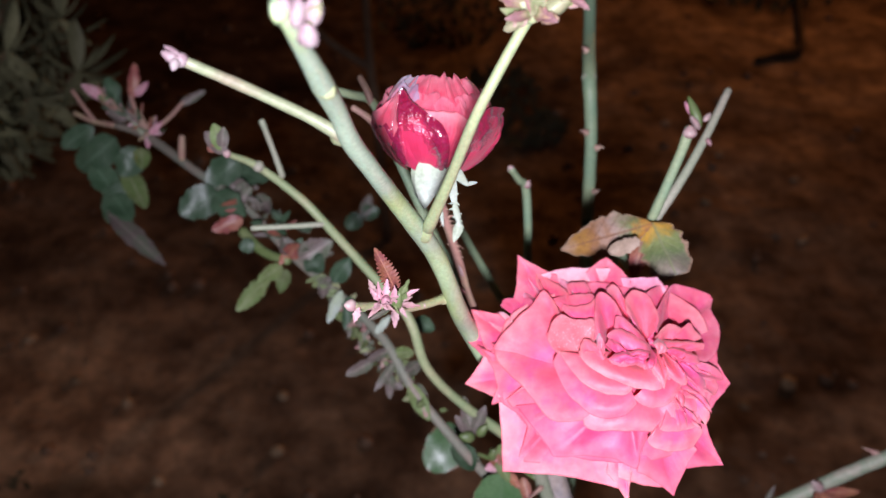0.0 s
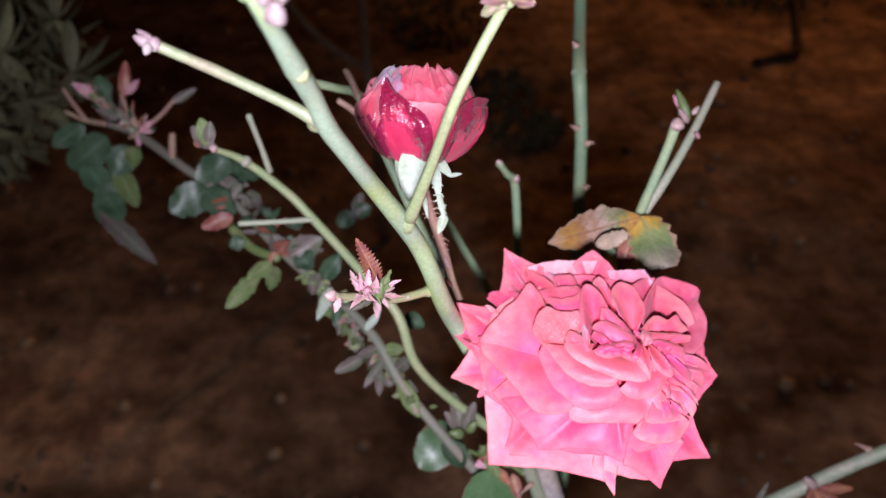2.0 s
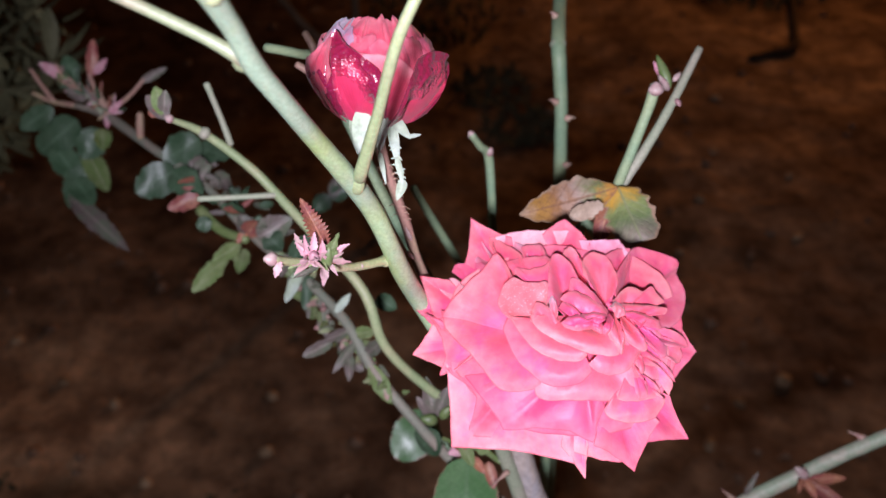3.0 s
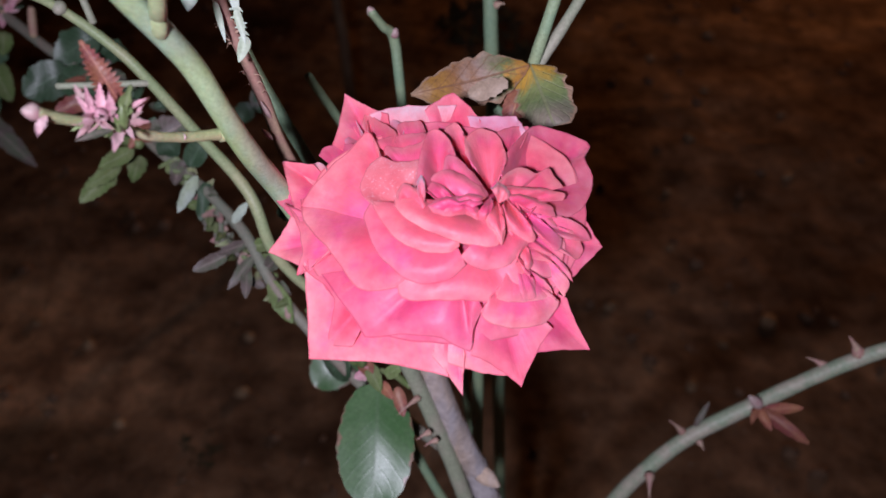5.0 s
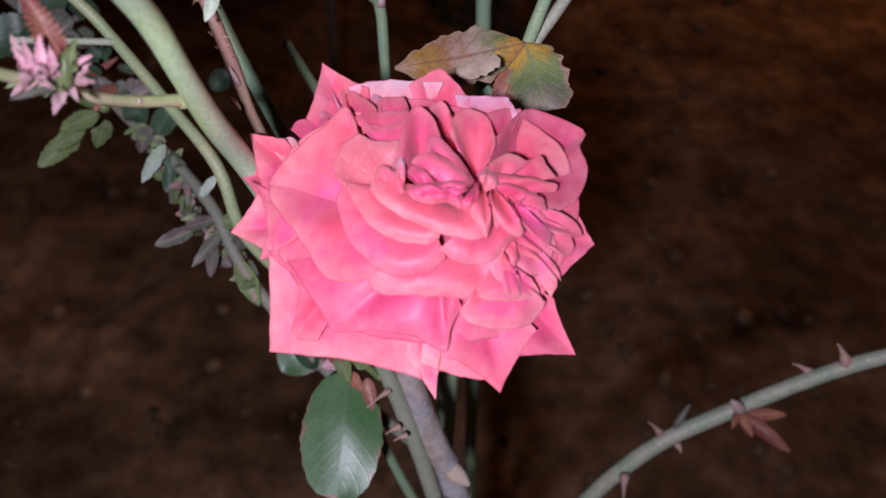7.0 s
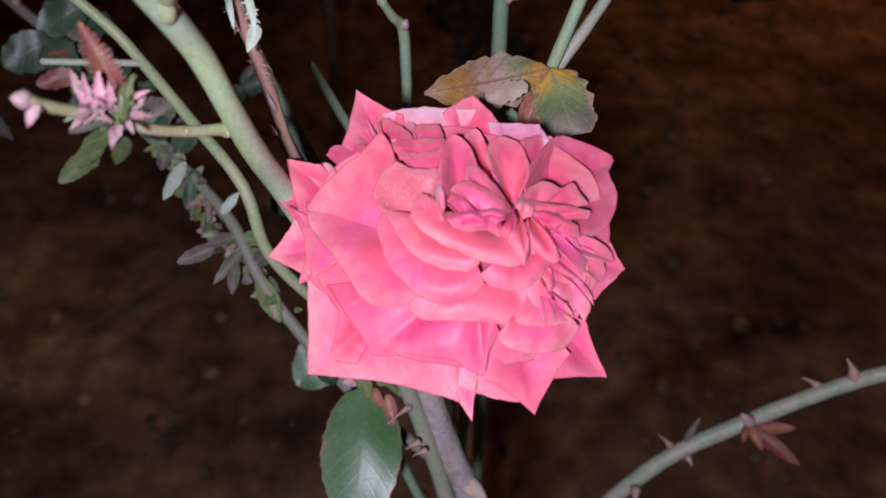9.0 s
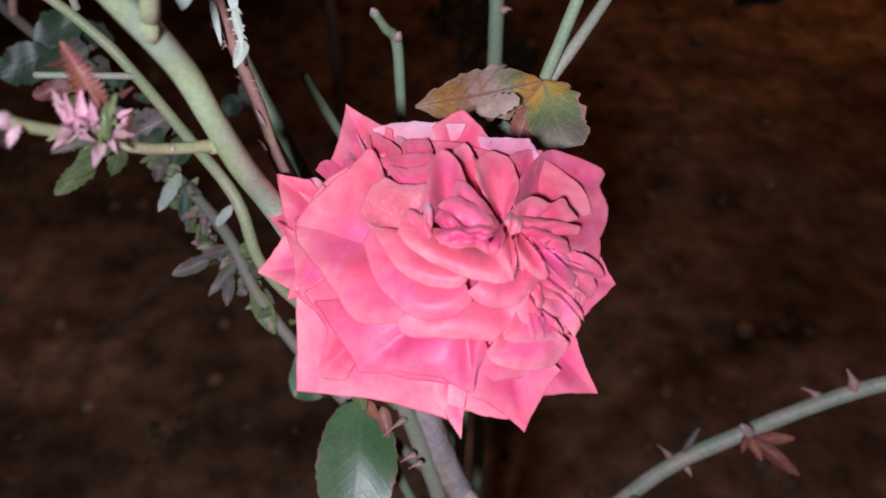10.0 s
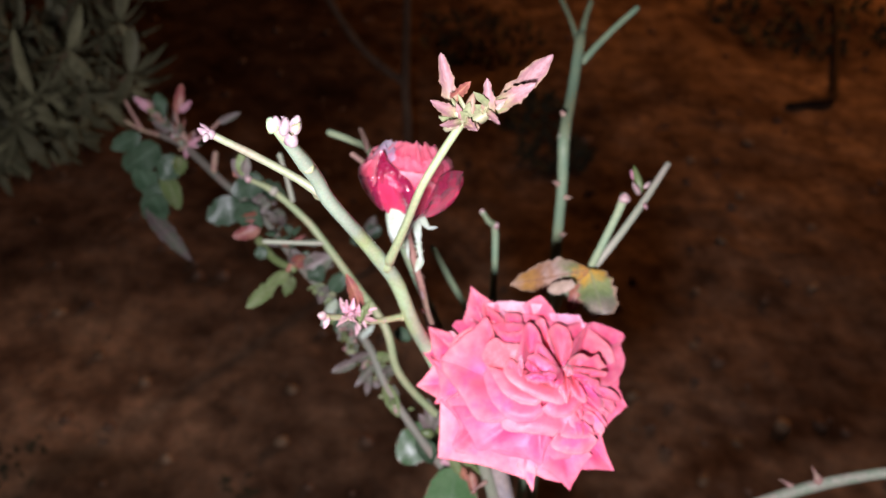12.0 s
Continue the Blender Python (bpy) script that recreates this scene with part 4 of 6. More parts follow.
for a, b, r in (((0.2738, 0.3051, 1.1636), (0.2666, 0.3082, 1.1737), 4.0), ((0.2602, 0.3076, 1.1514), (0.2513, 0.3106, 1.1541), 2.6), ((0.1933, 0.2987, 1.1043), (0.1845, 0.3005, 1.1130), 2.6), ((0.1747, 0.2823, 1.0870), (0.1732, 0.2704, 1.0820), 3.2), ((0.2011, 0.2916, 1.1046), (0.2024, 0.2868, 1.1040), 2.2), ((0.1564, 0.2778, 1.0604), (0.1425, 0.2779, 1.0671), 2.6)):
    thorn(a, b, r / 1000, arch)
for k, (a, b, w, m) in enumerate((((0.2292, 0.2972, 1.1284), (0.2530, 0.2784, 1.1215), 10, LEAF_RED), ((0.2307, 0.2966, 1.1278), (0.2525, 0.2950, 1.1313), 8, LEAF_RED), ((0.2292, 0.2966, 1.1278), (0.2322, 0.2844, 1.1269), 7, LEAF_RED), ((0.2273, 0.2966, 1.1292), (0.2228, 0.2878, 1.1285), 5, LEAF_RED), ((0.1986, 0.2976, 1.1106), (0.2047, 0.3037, 1.1241), 5.2, LEAF_MAUVE))):
    leaf(a, b, 0.75 * w / 1000, m, arch, seed=50 + k, fold=0.55, ragged=0.15)
bud((0.2299, 0.2961, 1.1301), (0.2220, 0.2988, 1.1369), 0.0030, BUD_WHITE, arch)

# slender branch to the far side
branch_a = stem("branch", [(-0.0992, 0.3230, 1.3560, 0.0013), (-0.0877, 0.3293, 1.3448, 0.0019), (-0.0695, 0.3286, 1.3268, 0.0022), (-0.0571, 0.3225, 1.3149, 0.0023), (-0.0366, 0.3053, 1.3006, 0.0023), (-0.0167, 0.2870, 1.2866, 0.0024), (-0.0080, 0.2771, 1.2624, 0.0024), (0.0097, 0.2753, 1.2370, 0.0024), (0.0343, 0.2737, 1.2116, 0.0030), (0.0529, 0.2660, 1.1943, 0.0032)], STEM_OLIVE, bush, "long slender green branch with cut twigs", 10)
stem("twig", [(-0.0768, 0.3311, 1.3377, 0.0016), (-0.0805, 0.3348, 1.3513, 0.0014), (-0.0838, 0.3361, 1.3654, 0.0015)], STEM_GREY, branch_a)
stem("twig", [(-0.0583, 0.3219, 1.3157, 0.0015), (-0.0745, 0.3172, 1.3180, 0.0013), (-0.0912, 0.3144, 1.3192, 0.0014)], STEM_GREY, branch_a)
for k, (a, b, w, m) in enumerate((((-0.0992, 0.3230, 1.3560), (-0.1085, 0.3279, 1.3650), 8, LEAF_MAUVE), ((-0.1005, 0.3237, 1.3568), (-0.1044, 0.3302, 1.3677), 8, LEAF_LIGHT), ((-0.1013, 0.3247, 1.3580), (-0.0989, 0.3260, 1.3674), 6, LEAF_MAUVE), ((-0.1028, 0.3233, 1.3579), (-0.1080, 0.3238, 1.3585), 4, LEAF_RED))):
    leaf(a, b, w / 1000, m, branch_a, seed=60 + k)
bud((-0.0971, 0.3225, 1.3554), (-0.1002, 0.3216, 1.3575), 0.0020, BUD_WHITE, branch_a)
part("node", ovoid_bm(bmesh.new(), (-0.0847, 0.3283, 1.3436), (-0.0898, 0.3295, 1.3466), 0.0029, 10, 7), STEM_GREY, branch_a, "", (-0.0874, 0.3293, 1.3448))

# leafy grey branch behind it
branch_b = stem("branch", [(-0.2390, 0.5292, 1.2439, 0.0020), (-0.2107, 0.5091, 1.2479, 0.0032), (-0.1620, 0.4543, 1.2558, 0.0030), (-0.1247, 0.4201, 1.2539, 0.0026), (-0.0953, 0.3843, 1.2501, 0.0026), (-0.0725, 0.3590, 1.2480, 0.0026), (-0.0551, 0.3435, 1.2450, 0.0026), (-0.0318, 0.3170, 1.2399, 0.0027), (-0.0177, 0.2963, 1.2278, 0.0027), (-0.0027, 0.2825, 1.2144, 0.0027), (0.0263, 0.2683, 1.1819, 0.0029), (0.0692, 0.2563, 1.1423, 0.0029)], STEM_DARK, bush, "grey leafy branch with buds", 10)
for pts, m in (([(-0.2107, 0.5091, 1.2479, 0.0030), (-0.2239, 0.5207, 1.2571, 0.0022), (-0.2391, 0.5321, 1.2629, 0.0016)], STEM_GREY), ([(-0.2390, 0.5292, 1.2439, 0.0022), (-0.2575, 0.5354, 1.2435, 0.0018), (-0.2722, 0.5411, 1.2472, 0.0015)], STEM_BROWN), ([(-0.2555, 0.5337, 1.2446, 0.0018), (-0.2650, 0.5417, 1.2541, 0.0016), (-0.2721, 0.5483, 1.2620, 0.0014)], STEM_BROWN), ([(-0.2077, 0.5067, 1.2513, 0.0022), (-0.2134, 0.5120, 1.2623, 0.0018), (-0.2193, 0.5209, 1.2730, 0.0014)], STEM_BROWN), ([(-0.2074, 0.5053, 1.2512, 0.0018), (-0.1910, 0.5095, 1.2625, 0.0015), (-0.1802, 0.5140, 1.2725, 0.0013)], STEM_BROWN), ([(-0.1724, 0.4641, 1.2581, 0.0024), (-0.1715, 0.4663, 1.2654, 0.0025), (-0.1705, 0.4685, 1.2727, 0.0022)], STEM_BROWN), ([(-0.1212, 0.3975, 1.2503, 0.0034), (-0.1070, 0.3822, 1.2476, 0.0030), (-0.0901, 0.3709, 1.2497, 0.0026)], LEAF_LIGHT)):
    stem("twig", pts, m, branch_b)


def leaf_group(rows, seed):
    for k, (a, b, w, m, fold) in enumerate(rows):
        leaf(a, b, 0.88 * w / 1000, m, branch_b, seed=seed + k, fold=fold + 0.12, tooth=0.07, teeth=11, ragged=0.10, curl=(0.02, 0.20, 0.12, -0.10)[k % 4], rows=26, full=(0.62, 0.52, 0.7)[k % 3])


leaf_group((((-0.2596, 0.5370, 1.2377), (-0.2858, 0.5313, 1.2230), 18, LEAF, 0.1), ((-0.2487, 0.5444, 1.2231), (-0.2809, 0.5319, 1.2005), 30, LEAF, 0.1), ((-0.2700, 0.5403, 1.2026), (-0.2487, 0.5168, 1.1902), 24, LEAF, 0.1), ((-0.2279, 0.5313, 1.2230), (-0.2406, 0.5177, 1.2068), 24, LEAF, 0.2), ((-0.2395, 0.5251, 1.2079), (-0.2189, 0.4945, 1.1947), 18, LEAF_LIGHT, 0.1), ((-0.2401, 0.5237, 1.1984), (-0.2571, 0.5055, 1.1690), 26, LEAF, 0.1), ((-0.2571, 0.5125, 1.1773), (-0.2076, 0.4693, 1.1648), 16, LEAF_MAUVE, 0.2), ((-0.2508, 0.5168, 1.1902), (-0.2321, 0.4951, 1.1799), 20, LEAF, 0.2), ((-0.2222, 0.5228, 1.2285), (-0.2178, 0.5044, 1.2221), 14, LEAF_LIGHT, 0.2)), 100)
leaf_group((((-0.1301, 0.4500, 1.2662), (-0.1490, 0.4325, 1.2609), 22, LEAF, 0.1), ((-0.1419, 0.4291, 1.2568), (-0.1619, 0.4125, 1.2526), 24, LEAF, 0.1), ((-0.1410, 0.4199, 1.2614), (-0.1212, 0.4041, 1.2582), 20, LEAF, 0.2), ((-0.1331, 0.4506, 1.2592), (-0.1109, 0.4418, 1.2565), 16, LEAF, 0.1), ((-0.1212, 0.4023, 1.2561), (-0.1386, 0.3940, 1.2540), 11, LEAF_RED, 0.2), ((-0.1224, 0.4314, 1.2596), (-0.1335, 0.4262, 1.2611), 12, LEAF_MAUVE, 0.2), ((-0.1148, 0.4199, 1.2614), (-0.1040, 0.4052, 1.2595), 10, LEAF_MAUVE, 0.3), ((-0.1121, 0.3854, 1.2514), (-0.1205, 0.3832, 1.2489), 10, LEAF, 0.2), ((-0.0934, 0.3692, 1.2477), (-0.1049, 0.3518, 1.2503), 10, LEAF_LIGHT, 0.1)), 109)
leaf_group((((-0.0938, 0.3755, 1.2390), (-0.0952, 0.3605, 1.2340), 10, LEAF_LIGHT, 0.1), ((-0.1057, 0.3678, 1.2357), (-0.1167, 0.3475, 1.2339), 12, LEAF_LIGHT, 0.2), ((-0.1019, 0.3681, 1.2386), (-0.1128, 0.3492, 1.2400), 8, LEAF_LIGHT, 0.2), ((-0.0901, 0.3724, 1.2515), (-0.0827, 0.3738, 1.2610), 12, LEAF_RED, 0.3), ((-0.0885, 0.3735, 1.2528), (-0.0924, 0.3759, 1.2635), 11, LEAF_MAUVE, 0.3), ((-0.0827, 0.3676, 1.2535), (-0.0641, 0.3700, 1.2642), 18, LEAF_MAUVE, 0.2), ((-0.0778, 0.3686, 1.2548), (-0.0689, 0.3596, 1.2518), 14, LEAF, 0.2), ((-0.0670, 0.3561, 1.2507), (-0.0678, 0.3435, 1.2450), 8, LEAF_MAUVE, 0.3), ((-0.0618, 0.3518, 1.2503), (-0.0517, 0.3572, 1.2645), 12, LEAF, 0.3)), 118)
leaf_group((((-0.0565, 0.3450, 1.2500), (-0.0630, 0.3264, 1.2433), 7, CALYX, 0.3), ((-0.0517, 0.3430, 1.2476), (-0.0533, 0.3262, 1.2400), 8, LEAF, 0.2), ((-0.0363, 0.3193, 1.2427), (-0.0284, 0.3216, 1.2532), 5, CALYX, 0.3), ((-0.0285, 0.3114, 1.2379), (-0.0415, 0.3027, 1.2384), 6.0, LEAF_MAUVE, 0.3), ((-0.0372, 0.3041, 1.2369), (-0.0508, 0.2945, 1.2365), 7.5, LEAF_MAUVE, 0.3), ((-0.0254, 0.3061, 1.2347), (-0.0351, 0.2898, 1.2309), 6.0, LEAF_MAUVE, 0.3), ((-0.0283, 0.3009, 1.2316), (-0.0278, 0.2870, 1.2275), 6.0, LEAF_MAUVE, 0.3), ((-0.0254, 0.3090, 1.2382), (-0.0146, 0.3056, 1.2419), 8, LEAF_LIGHT, 0.3), ((-0.0192, 0.3002, 1.2323), (-0.0115, 0.2993, 1.2422), 9, LEAF_MAUVE, 0.3)), 127)
leaf_group((((-0.0176, 0.2950, 1.2293), (-0.0071, 0.2794, 1.2184), 10, LEAF_LIGHT, 0.3), ((-0.0580, 0.4754, 1.2031), (-0.0693, 0.4689, 1.1954), 14, LEAF, 0.2), ((-0.0580, 0.4754, 1.2031), (-0.0451, 0.4775, 1.2056), 14, LEAF, 0.2), ((-0.0572, 0.4741, 1.2016), (-0.0519, 0.4845, 1.2139), 10, LEAF_MAUVE, 0.2), ((-0.0150, 0.3242, 1.2485), (-0.0048, 0.3168, 1.2474), 10, LEAF, 0.2), ((-0.2055, 0.5036, 1.2523), (-0.1959, 0.5044, 1.2610), 5, LEAF_PINK, 0.3), ((-0.2067, 0.5031, 1.2517), (-0.2049, 0.4933, 1.2478), 5, LEAF_PINK, 0.3), ((-0.2174, 0.5197, 1.2714), (-0.2143, 0.5312, 1.2929), 9, LEAF_RED, 0.3)), 136)
leaf_group((((-0.2147, 0.5192, 1.2740), (-0.2042, 0.5210, 1.2840), 6, LEAF_PINK, 0.3), ((-0.1822, 0.5127, 1.2710), (-0.1651, 0.5168, 1.2789), 6.5, LEAF_MAUVE, 0.3), ((-0.2360, 0.5272, 1.2648), (-0.2593, 0.5355, 1.2747), 9, LEAF_PINK, 0.3), ((-0.2331, 0.5272, 1.2648), (-0.2412, 0.5420, 1.2747), 14, LEAF, 0.3), ((-0.2251, 0.5181, 1.2540), (-0.2392, 0.5233, 1.2602), 8, LEAF_MAUVE, 0.3), ((-0.2372, 0.5277, 1.2654), (-0.2456, 0.5280, 1.2689), 8, LEAF_LIGHT, 0.2)), 145)
clutter = random.Random(21)
for k in range(84):
    s0 = clutter.random()
    a = Vector((-0.0722, 0.3586, 1.2506)).lerp(Vector((-0.0042, 0.2816, 1.2179)), s0) + Vector((clutter.uniform(-0.006, 0.006), 0, clutter.uniform(-0.004, 0.004)))
    b = a + Vector((clutter.uniform(-0.008, 0.007), clutter.uniform(-0.009, 0.003), clutter.uniform(-0.007, 0.007)))
    leaf(a, b, clutter.uniform(0.0022, 0.0052), (LEAF_LIGHT, STEM_TIP, LEAF_MAUVE, LEAF_LIGHT, LEAF_DUSK, LEAF_MAUVE)[k % 6], branch_b, seed=300 + k, fold=0.4, rows=8, teeth=4)
for k in range(30):
    a = Vector((-0.1384, 0.4382, 1.2677)).lerp(Vector((-0.0778, 0.3686, 1.2548)), clutter.random()) + Vector((clutter.uniform(-0.010, 0.010), 0, clutter.uniform(-0.008, 0.008)))
    b = a + Vector((clutter.uniform(-0.012, 0.012), clutter.uniform(-0.012, 0.004), clutter.uniform(-0.012, 0.010)))
    leaf(a, b, clutter.uniform(0.003, 0.006), (LEAF_MAUVE, LEAF, LEAF_MAUVE, LEAF_RED, LEAF)[k % 5], branch_b, seed=350 + k, fold=0.4, rows=8, teeth=4)
for k in range(52):
    a = Vector((-0.2412, 0.5303, 1.2607)).lerp(Vector((-0.2015, 0.5031, 1.2517)), clutter.random())
    b = a + Vector((clutter.uniform(-0.014, 0.010), clutter.uniform(-0.006, 0.006), clutter.uniform(-0.006, 0.018)))
    leaf(a, b, clutter.uniform(0.0011, 0.0030), (LEAF_MAUVE, LEAF_PINK, LEAF_RED, LEAF, STEM_BROWN)[k % 5], branch_b, seed=400 + k, fold=0.4, rows=8, teeth=4)
# young growth low on the canes
tuft = stem("leaf_stalk", [(0.0459, 0.2488, 1.2123, 0.0016), (0.0374, 0.2560, 1.2121, 0.0014), (0.0276, 0.2607, 1.2094, 0.0012), (0.0187, 0.2663, 1.2076, 0.0010)], LEAF_LIGHT, bush)
leaf((0.0310, 0.2609, 1.1997), (0.0287, 0.2364, 1.1525), 0.0345, LEAF_BROAD, tuft, "broad glossy green leaf hanging below the bloom", fold=0.20, curl=-0.26, tooth=0.03, rows=24, blunt=1.1, full=0.36, seed=7)
leaf((0.0165, 0.2744, 1.2015), (0.0057, 0.2745, 1.1870), 0.018, LEAF, tuft, seed=8)
for k, (a, b, w, m) in enumerate((((0.0400, 0.2506, 1.2096), (0.0429, 0.2399, 1.2031), 6, LEAF_RED), ((0.0351, 0.2551, 1.2111), (0.0421, 0.2550, 1.2184), 6, LEAF_LIGHT), ((0.0302, 0.2580, 1.2110), (0.0215, 0.2550, 1.2105), 6, LEAF_PINK), ((0.0277, 0.2594, 1.2110), (0.0242, 0.2617, 1.2173), 6, LEAF_LIGHT), ((0.0329, 0.2535, 1.2093), (0.0380, 0.2455, 1.2086), 5, LEAF_RED),
        ((0.0147, 0.2684, 1.2209), (0.0108, 0.2770, 1.2389), 8, LEAF_MAUVE), ((0.0156, 0.2687, 1.2213), (0.0211, 0.2741, 1.2354), 7, LEAF_MAUVE), ((0.0139, 0.2687, 1.2213), (0.0068, 0.2711, 1.2319), 6, LEAF_MAUVE), ((0.0277, 0.2628, 1.2142), (0.0345, 0.2616, 1.2206), 6, LEAF_LIGHT), ((0.0248, 0.2628, 1.2142), (0.0288, 0.2543, 1.2118), 7, LEAF_RED), ((0.0277, 0.2610, 1.2120), (0.0327, 0.2476, 1.2117), 7, LEAF_LIGHT))):
    leaf(a, b, w / 1000, m, tuft, seed=160 + k, fold=0.35)
for a, b, r in (((0.0161, 0.2662, 1.2214), (0.0080, 0.2649, 1.2245), 3.0), ((0.0175, 0.2668, 1.2221), (0.0222, 0.2686, 1.2289), 2.4), ((0.0241, 0.2588, 1.2126), (0.0259, 0.2601, 1.2203), 2.2)):
    bud(a, b, r / 1000, LEAF_LIGHT, tuft)
# a rounded leaf on the low cane, behind the young growth
low_stalk = stem("leaf_stalk", [(0.0530, 0.2640, 1.1180, 0.0013), (0.0330, 0.2960, 1.1290, 0.0012), (0.0120, 0.3300, 1.1440, 0.0010)], STEM_GREEN, bush)
leaf((0.0120, 0.3330, 1.1440), (-0.0090, 0.3100, 1.1320), 0.027, LEAF_BROAD, low_stalk, fold=0.2, curl=0.12, tooth=0.06, teeth=11, rows=26, seed=12, full=0.5)
# dry twig beside the red bloom
back_twig = stem("branch", [(-0.0554, 0.3371, 1.3821, 0.0020), (-0.0403, 0.3266, 1.3844, 0.0020), (-0.0295, 0.3156, 1.3862, 0.0021), (-0.0203, 0.3023, 1.3702, 0.0022), (-0.0035, 0.2868, 1.3362, 0.0023), (0.0204, 0.2790, 1.2802, 0.0026), (0.0463, 0.2729, 1.2011, 0.0026)], STEM_GREEN, bush, "thin green branch with cut stubs behind the red bloom", 8)
for pts in ([(-0.0303, 0.3155, 1.3861, 0.0017), (-0.0327, 0.3179, 1.3923, 0.0015), (-0.0353, 0.3192, 1.3971, 0.0015)], [(-0.0279, 0.3055, 1.3817, 0.0016), (-0.0323, 0.3054, 1.3865, 0.0015), (-0.0375, 0.3057, 1.3903, 0.0014)]):
    stem("twig", pts, STEM_BROWN, back_twig)


# ---- the pink bloom ----
def crisp_rim(rim):
    """Keeps the narrow rim faces from bending the shading of the blade."""
    for f in rim:
        for e in f.edges:
            e.smooth = False


def petal_bm(left, tip, right, root, sharp, bow, seed, rise=2.3, rows=14, cols=22):
    """One petal, in metres of the bloom's own axes (z towards the camera): it rises from root and opens to an edge
    that runs left, tip, right; sharp 1 makes the tip a corner, 0 a round curve; bow swells (or hollows) the edge."""
    rnd = random.Random(seed)
    left, tip, right, root = Vector(left), Vector(tip), Vector(right), Vector(root)
    turn = tip * 2 - (left + right) * 0.5
    bm = bmesh.new()
    uv = bm.loops.layers.uv.new("uv")
    ph, ph2, ph3 = (rnd.uniform(0, 6.28) for _ in range(3))
    wide = (right - left).length
    grid = []
    for j in range(cols + 1):
        u = j / cols
        soft = left * (1 - u) ** 2 + turn * 2 * u * (1 - u) + right * u * u
        a, c, v = (left, tip, 2 * u) if u < 0.5 else (tip, right, 2 * u - 1)
        hard = a.lerp(c, v)
        edge = soft.lerp(hard, sharp)
        out = (edge - root)
        out.z = 0
        out = out.normalized() if out.length > 1e-9 else Vector((0, 0, 0))
        edge = edge + out * (bow * (c - a).length * 4 * v * (1 - v) + 0.00010 * math.sin(27 * u + ph) + 0.00008 * math.sin(51 * u + ph2) + 0.008 * wide * math.sin(6 * u + ph3))
        line = []
        for i in range(rows + 1):
            s = i / rows
            far = max(0.0, (s - 0.76) / 0.24)
            p = root.lerp(edge, s ** 0.85)
            z = root.z + (edge.z - root.z) * (1 - (1 - s) ** rise)
            z += 0.0007 * math.sin(math.pi * s) * math.sin(math.pi * u)
            z += s * (0.00035 * math.sin(7 * u + ph) + 0.00022 * math.sin(17 * u + 3 * s + ph2) + 0.00018 * math.sin(13 * s + 8 * u + ph3))
            flank = max(0.0, (abs(2 * u - 1) - 0.72) / 0.28)
            z -= 0.0007 * far * far + 0.0014 * flank * flank * min(1.0, 2.2 * (1 - s))
            line.append((Vector((p.x, p.y, z)), (u, s)))
        grid.append(line)
    front = [[bm.verts.new(p) for p, _ in line] for line in grid]
    back = []
    for j in range(cols + 1):
        line = []
        for i in range(rows + 1):
            a = grid[min(j + 1, cols)][i][0] - grid[max(j - 1, 0)][i][0]
            b = grid[j][min(i + 1, rows)][0] - grid[j][max(i - 1, 0)][0]
            nrm = a.cross(b)
            nrm = nrm.normalized() if nrm.length > 1e-12 else Vector((0, 0, 1))
            if nrm.z < 0:
                nrm = -nrm
            line.append(bm.verts.new(grid[j][i][0] - nrm * 0.0003))
        back.append(line)
    def face(vs, uvs):
        f = bm.faces.new(vs)
        for lp, c in zip(f.loops, uvs):
            lp[uv].uv = c
        return f
    rim = []
    for j in range(cols):
        for i in range(rows):
            us = [grid[j][i][1], grid[j + 1][i][1], grid[j + 1][i + 1][1], grid[j][i + 1][1]]
            face((front[j][i], front[j + 1][i], front[j + 1][i + 1], front[j][i + 1]), us)
            face((back[j][i + 1], back[j + 1][i + 1], back[j + 1][i], back[j][i]), us[::-1])
        rim.append(face((front[j][rows], front[j + 1][rows], back[j + 1][rows], back[j][rows]), [grid[j][rows][1]] * 4))
    for i in range(rows):
        rim.append(face((front[0][i], front[0][i + 1], back[0][i + 1], back[0][i]), [grid[0][i][1]] * 4))
        rim.append(face((front[cols][i + 1], front[cols][i], back[cols][i], back[cols][i + 1]), [grid[cols][i][1]] * 4))
    bmesh.ops.recalc_face_normals(bm, faces=bm.faces)
    crisp_rim(rim)
    return bm


def petal_into(flower, bm, mat, label=""):
    me = bpy.data.meshes.new("petal")
    bm.to_mesh(me)
    bm.free()
    me.materials.append(mat)
    me.polygons.foreach_set("use_smooth", [True] * len(me.polygons))
    ob = new("petal", me)
    ob.parent = flower
    return tagged(ob, label)


# axes follow the camera's pose, so the petals fit its close view
BLOOM = Matrix(((0.9990, -0.0357, -0.0256, 0.0576), (0.0069, 0.7022, -0.7119, 0.2007), (0.0434, 0.7111, 0.7018, 1.3391), (0, 0, 0, 1)))
receptacle_bm = ovoid_bm(bmesh.new(), (-0.002, -0.014, -0.034), (0.001, -0.002, -0.008), 0.009, 12, 8)
me = bpy.data.meshes.new("pink_bloom")
receptacle_bm.to_mesh(me)
receptacle_bm.free()
me.materials.append(STEM_GREEN)
bloom = new("pink_bloom", me)
bloom.parent = bush
bloom.matrix_basis = Matrix.Translation(-BASE) @ BLOOM
tagged(bloom, "fully open pink rose bloom with pointed overlapping petals")

PETAL_COUNT = itertools.count(200)


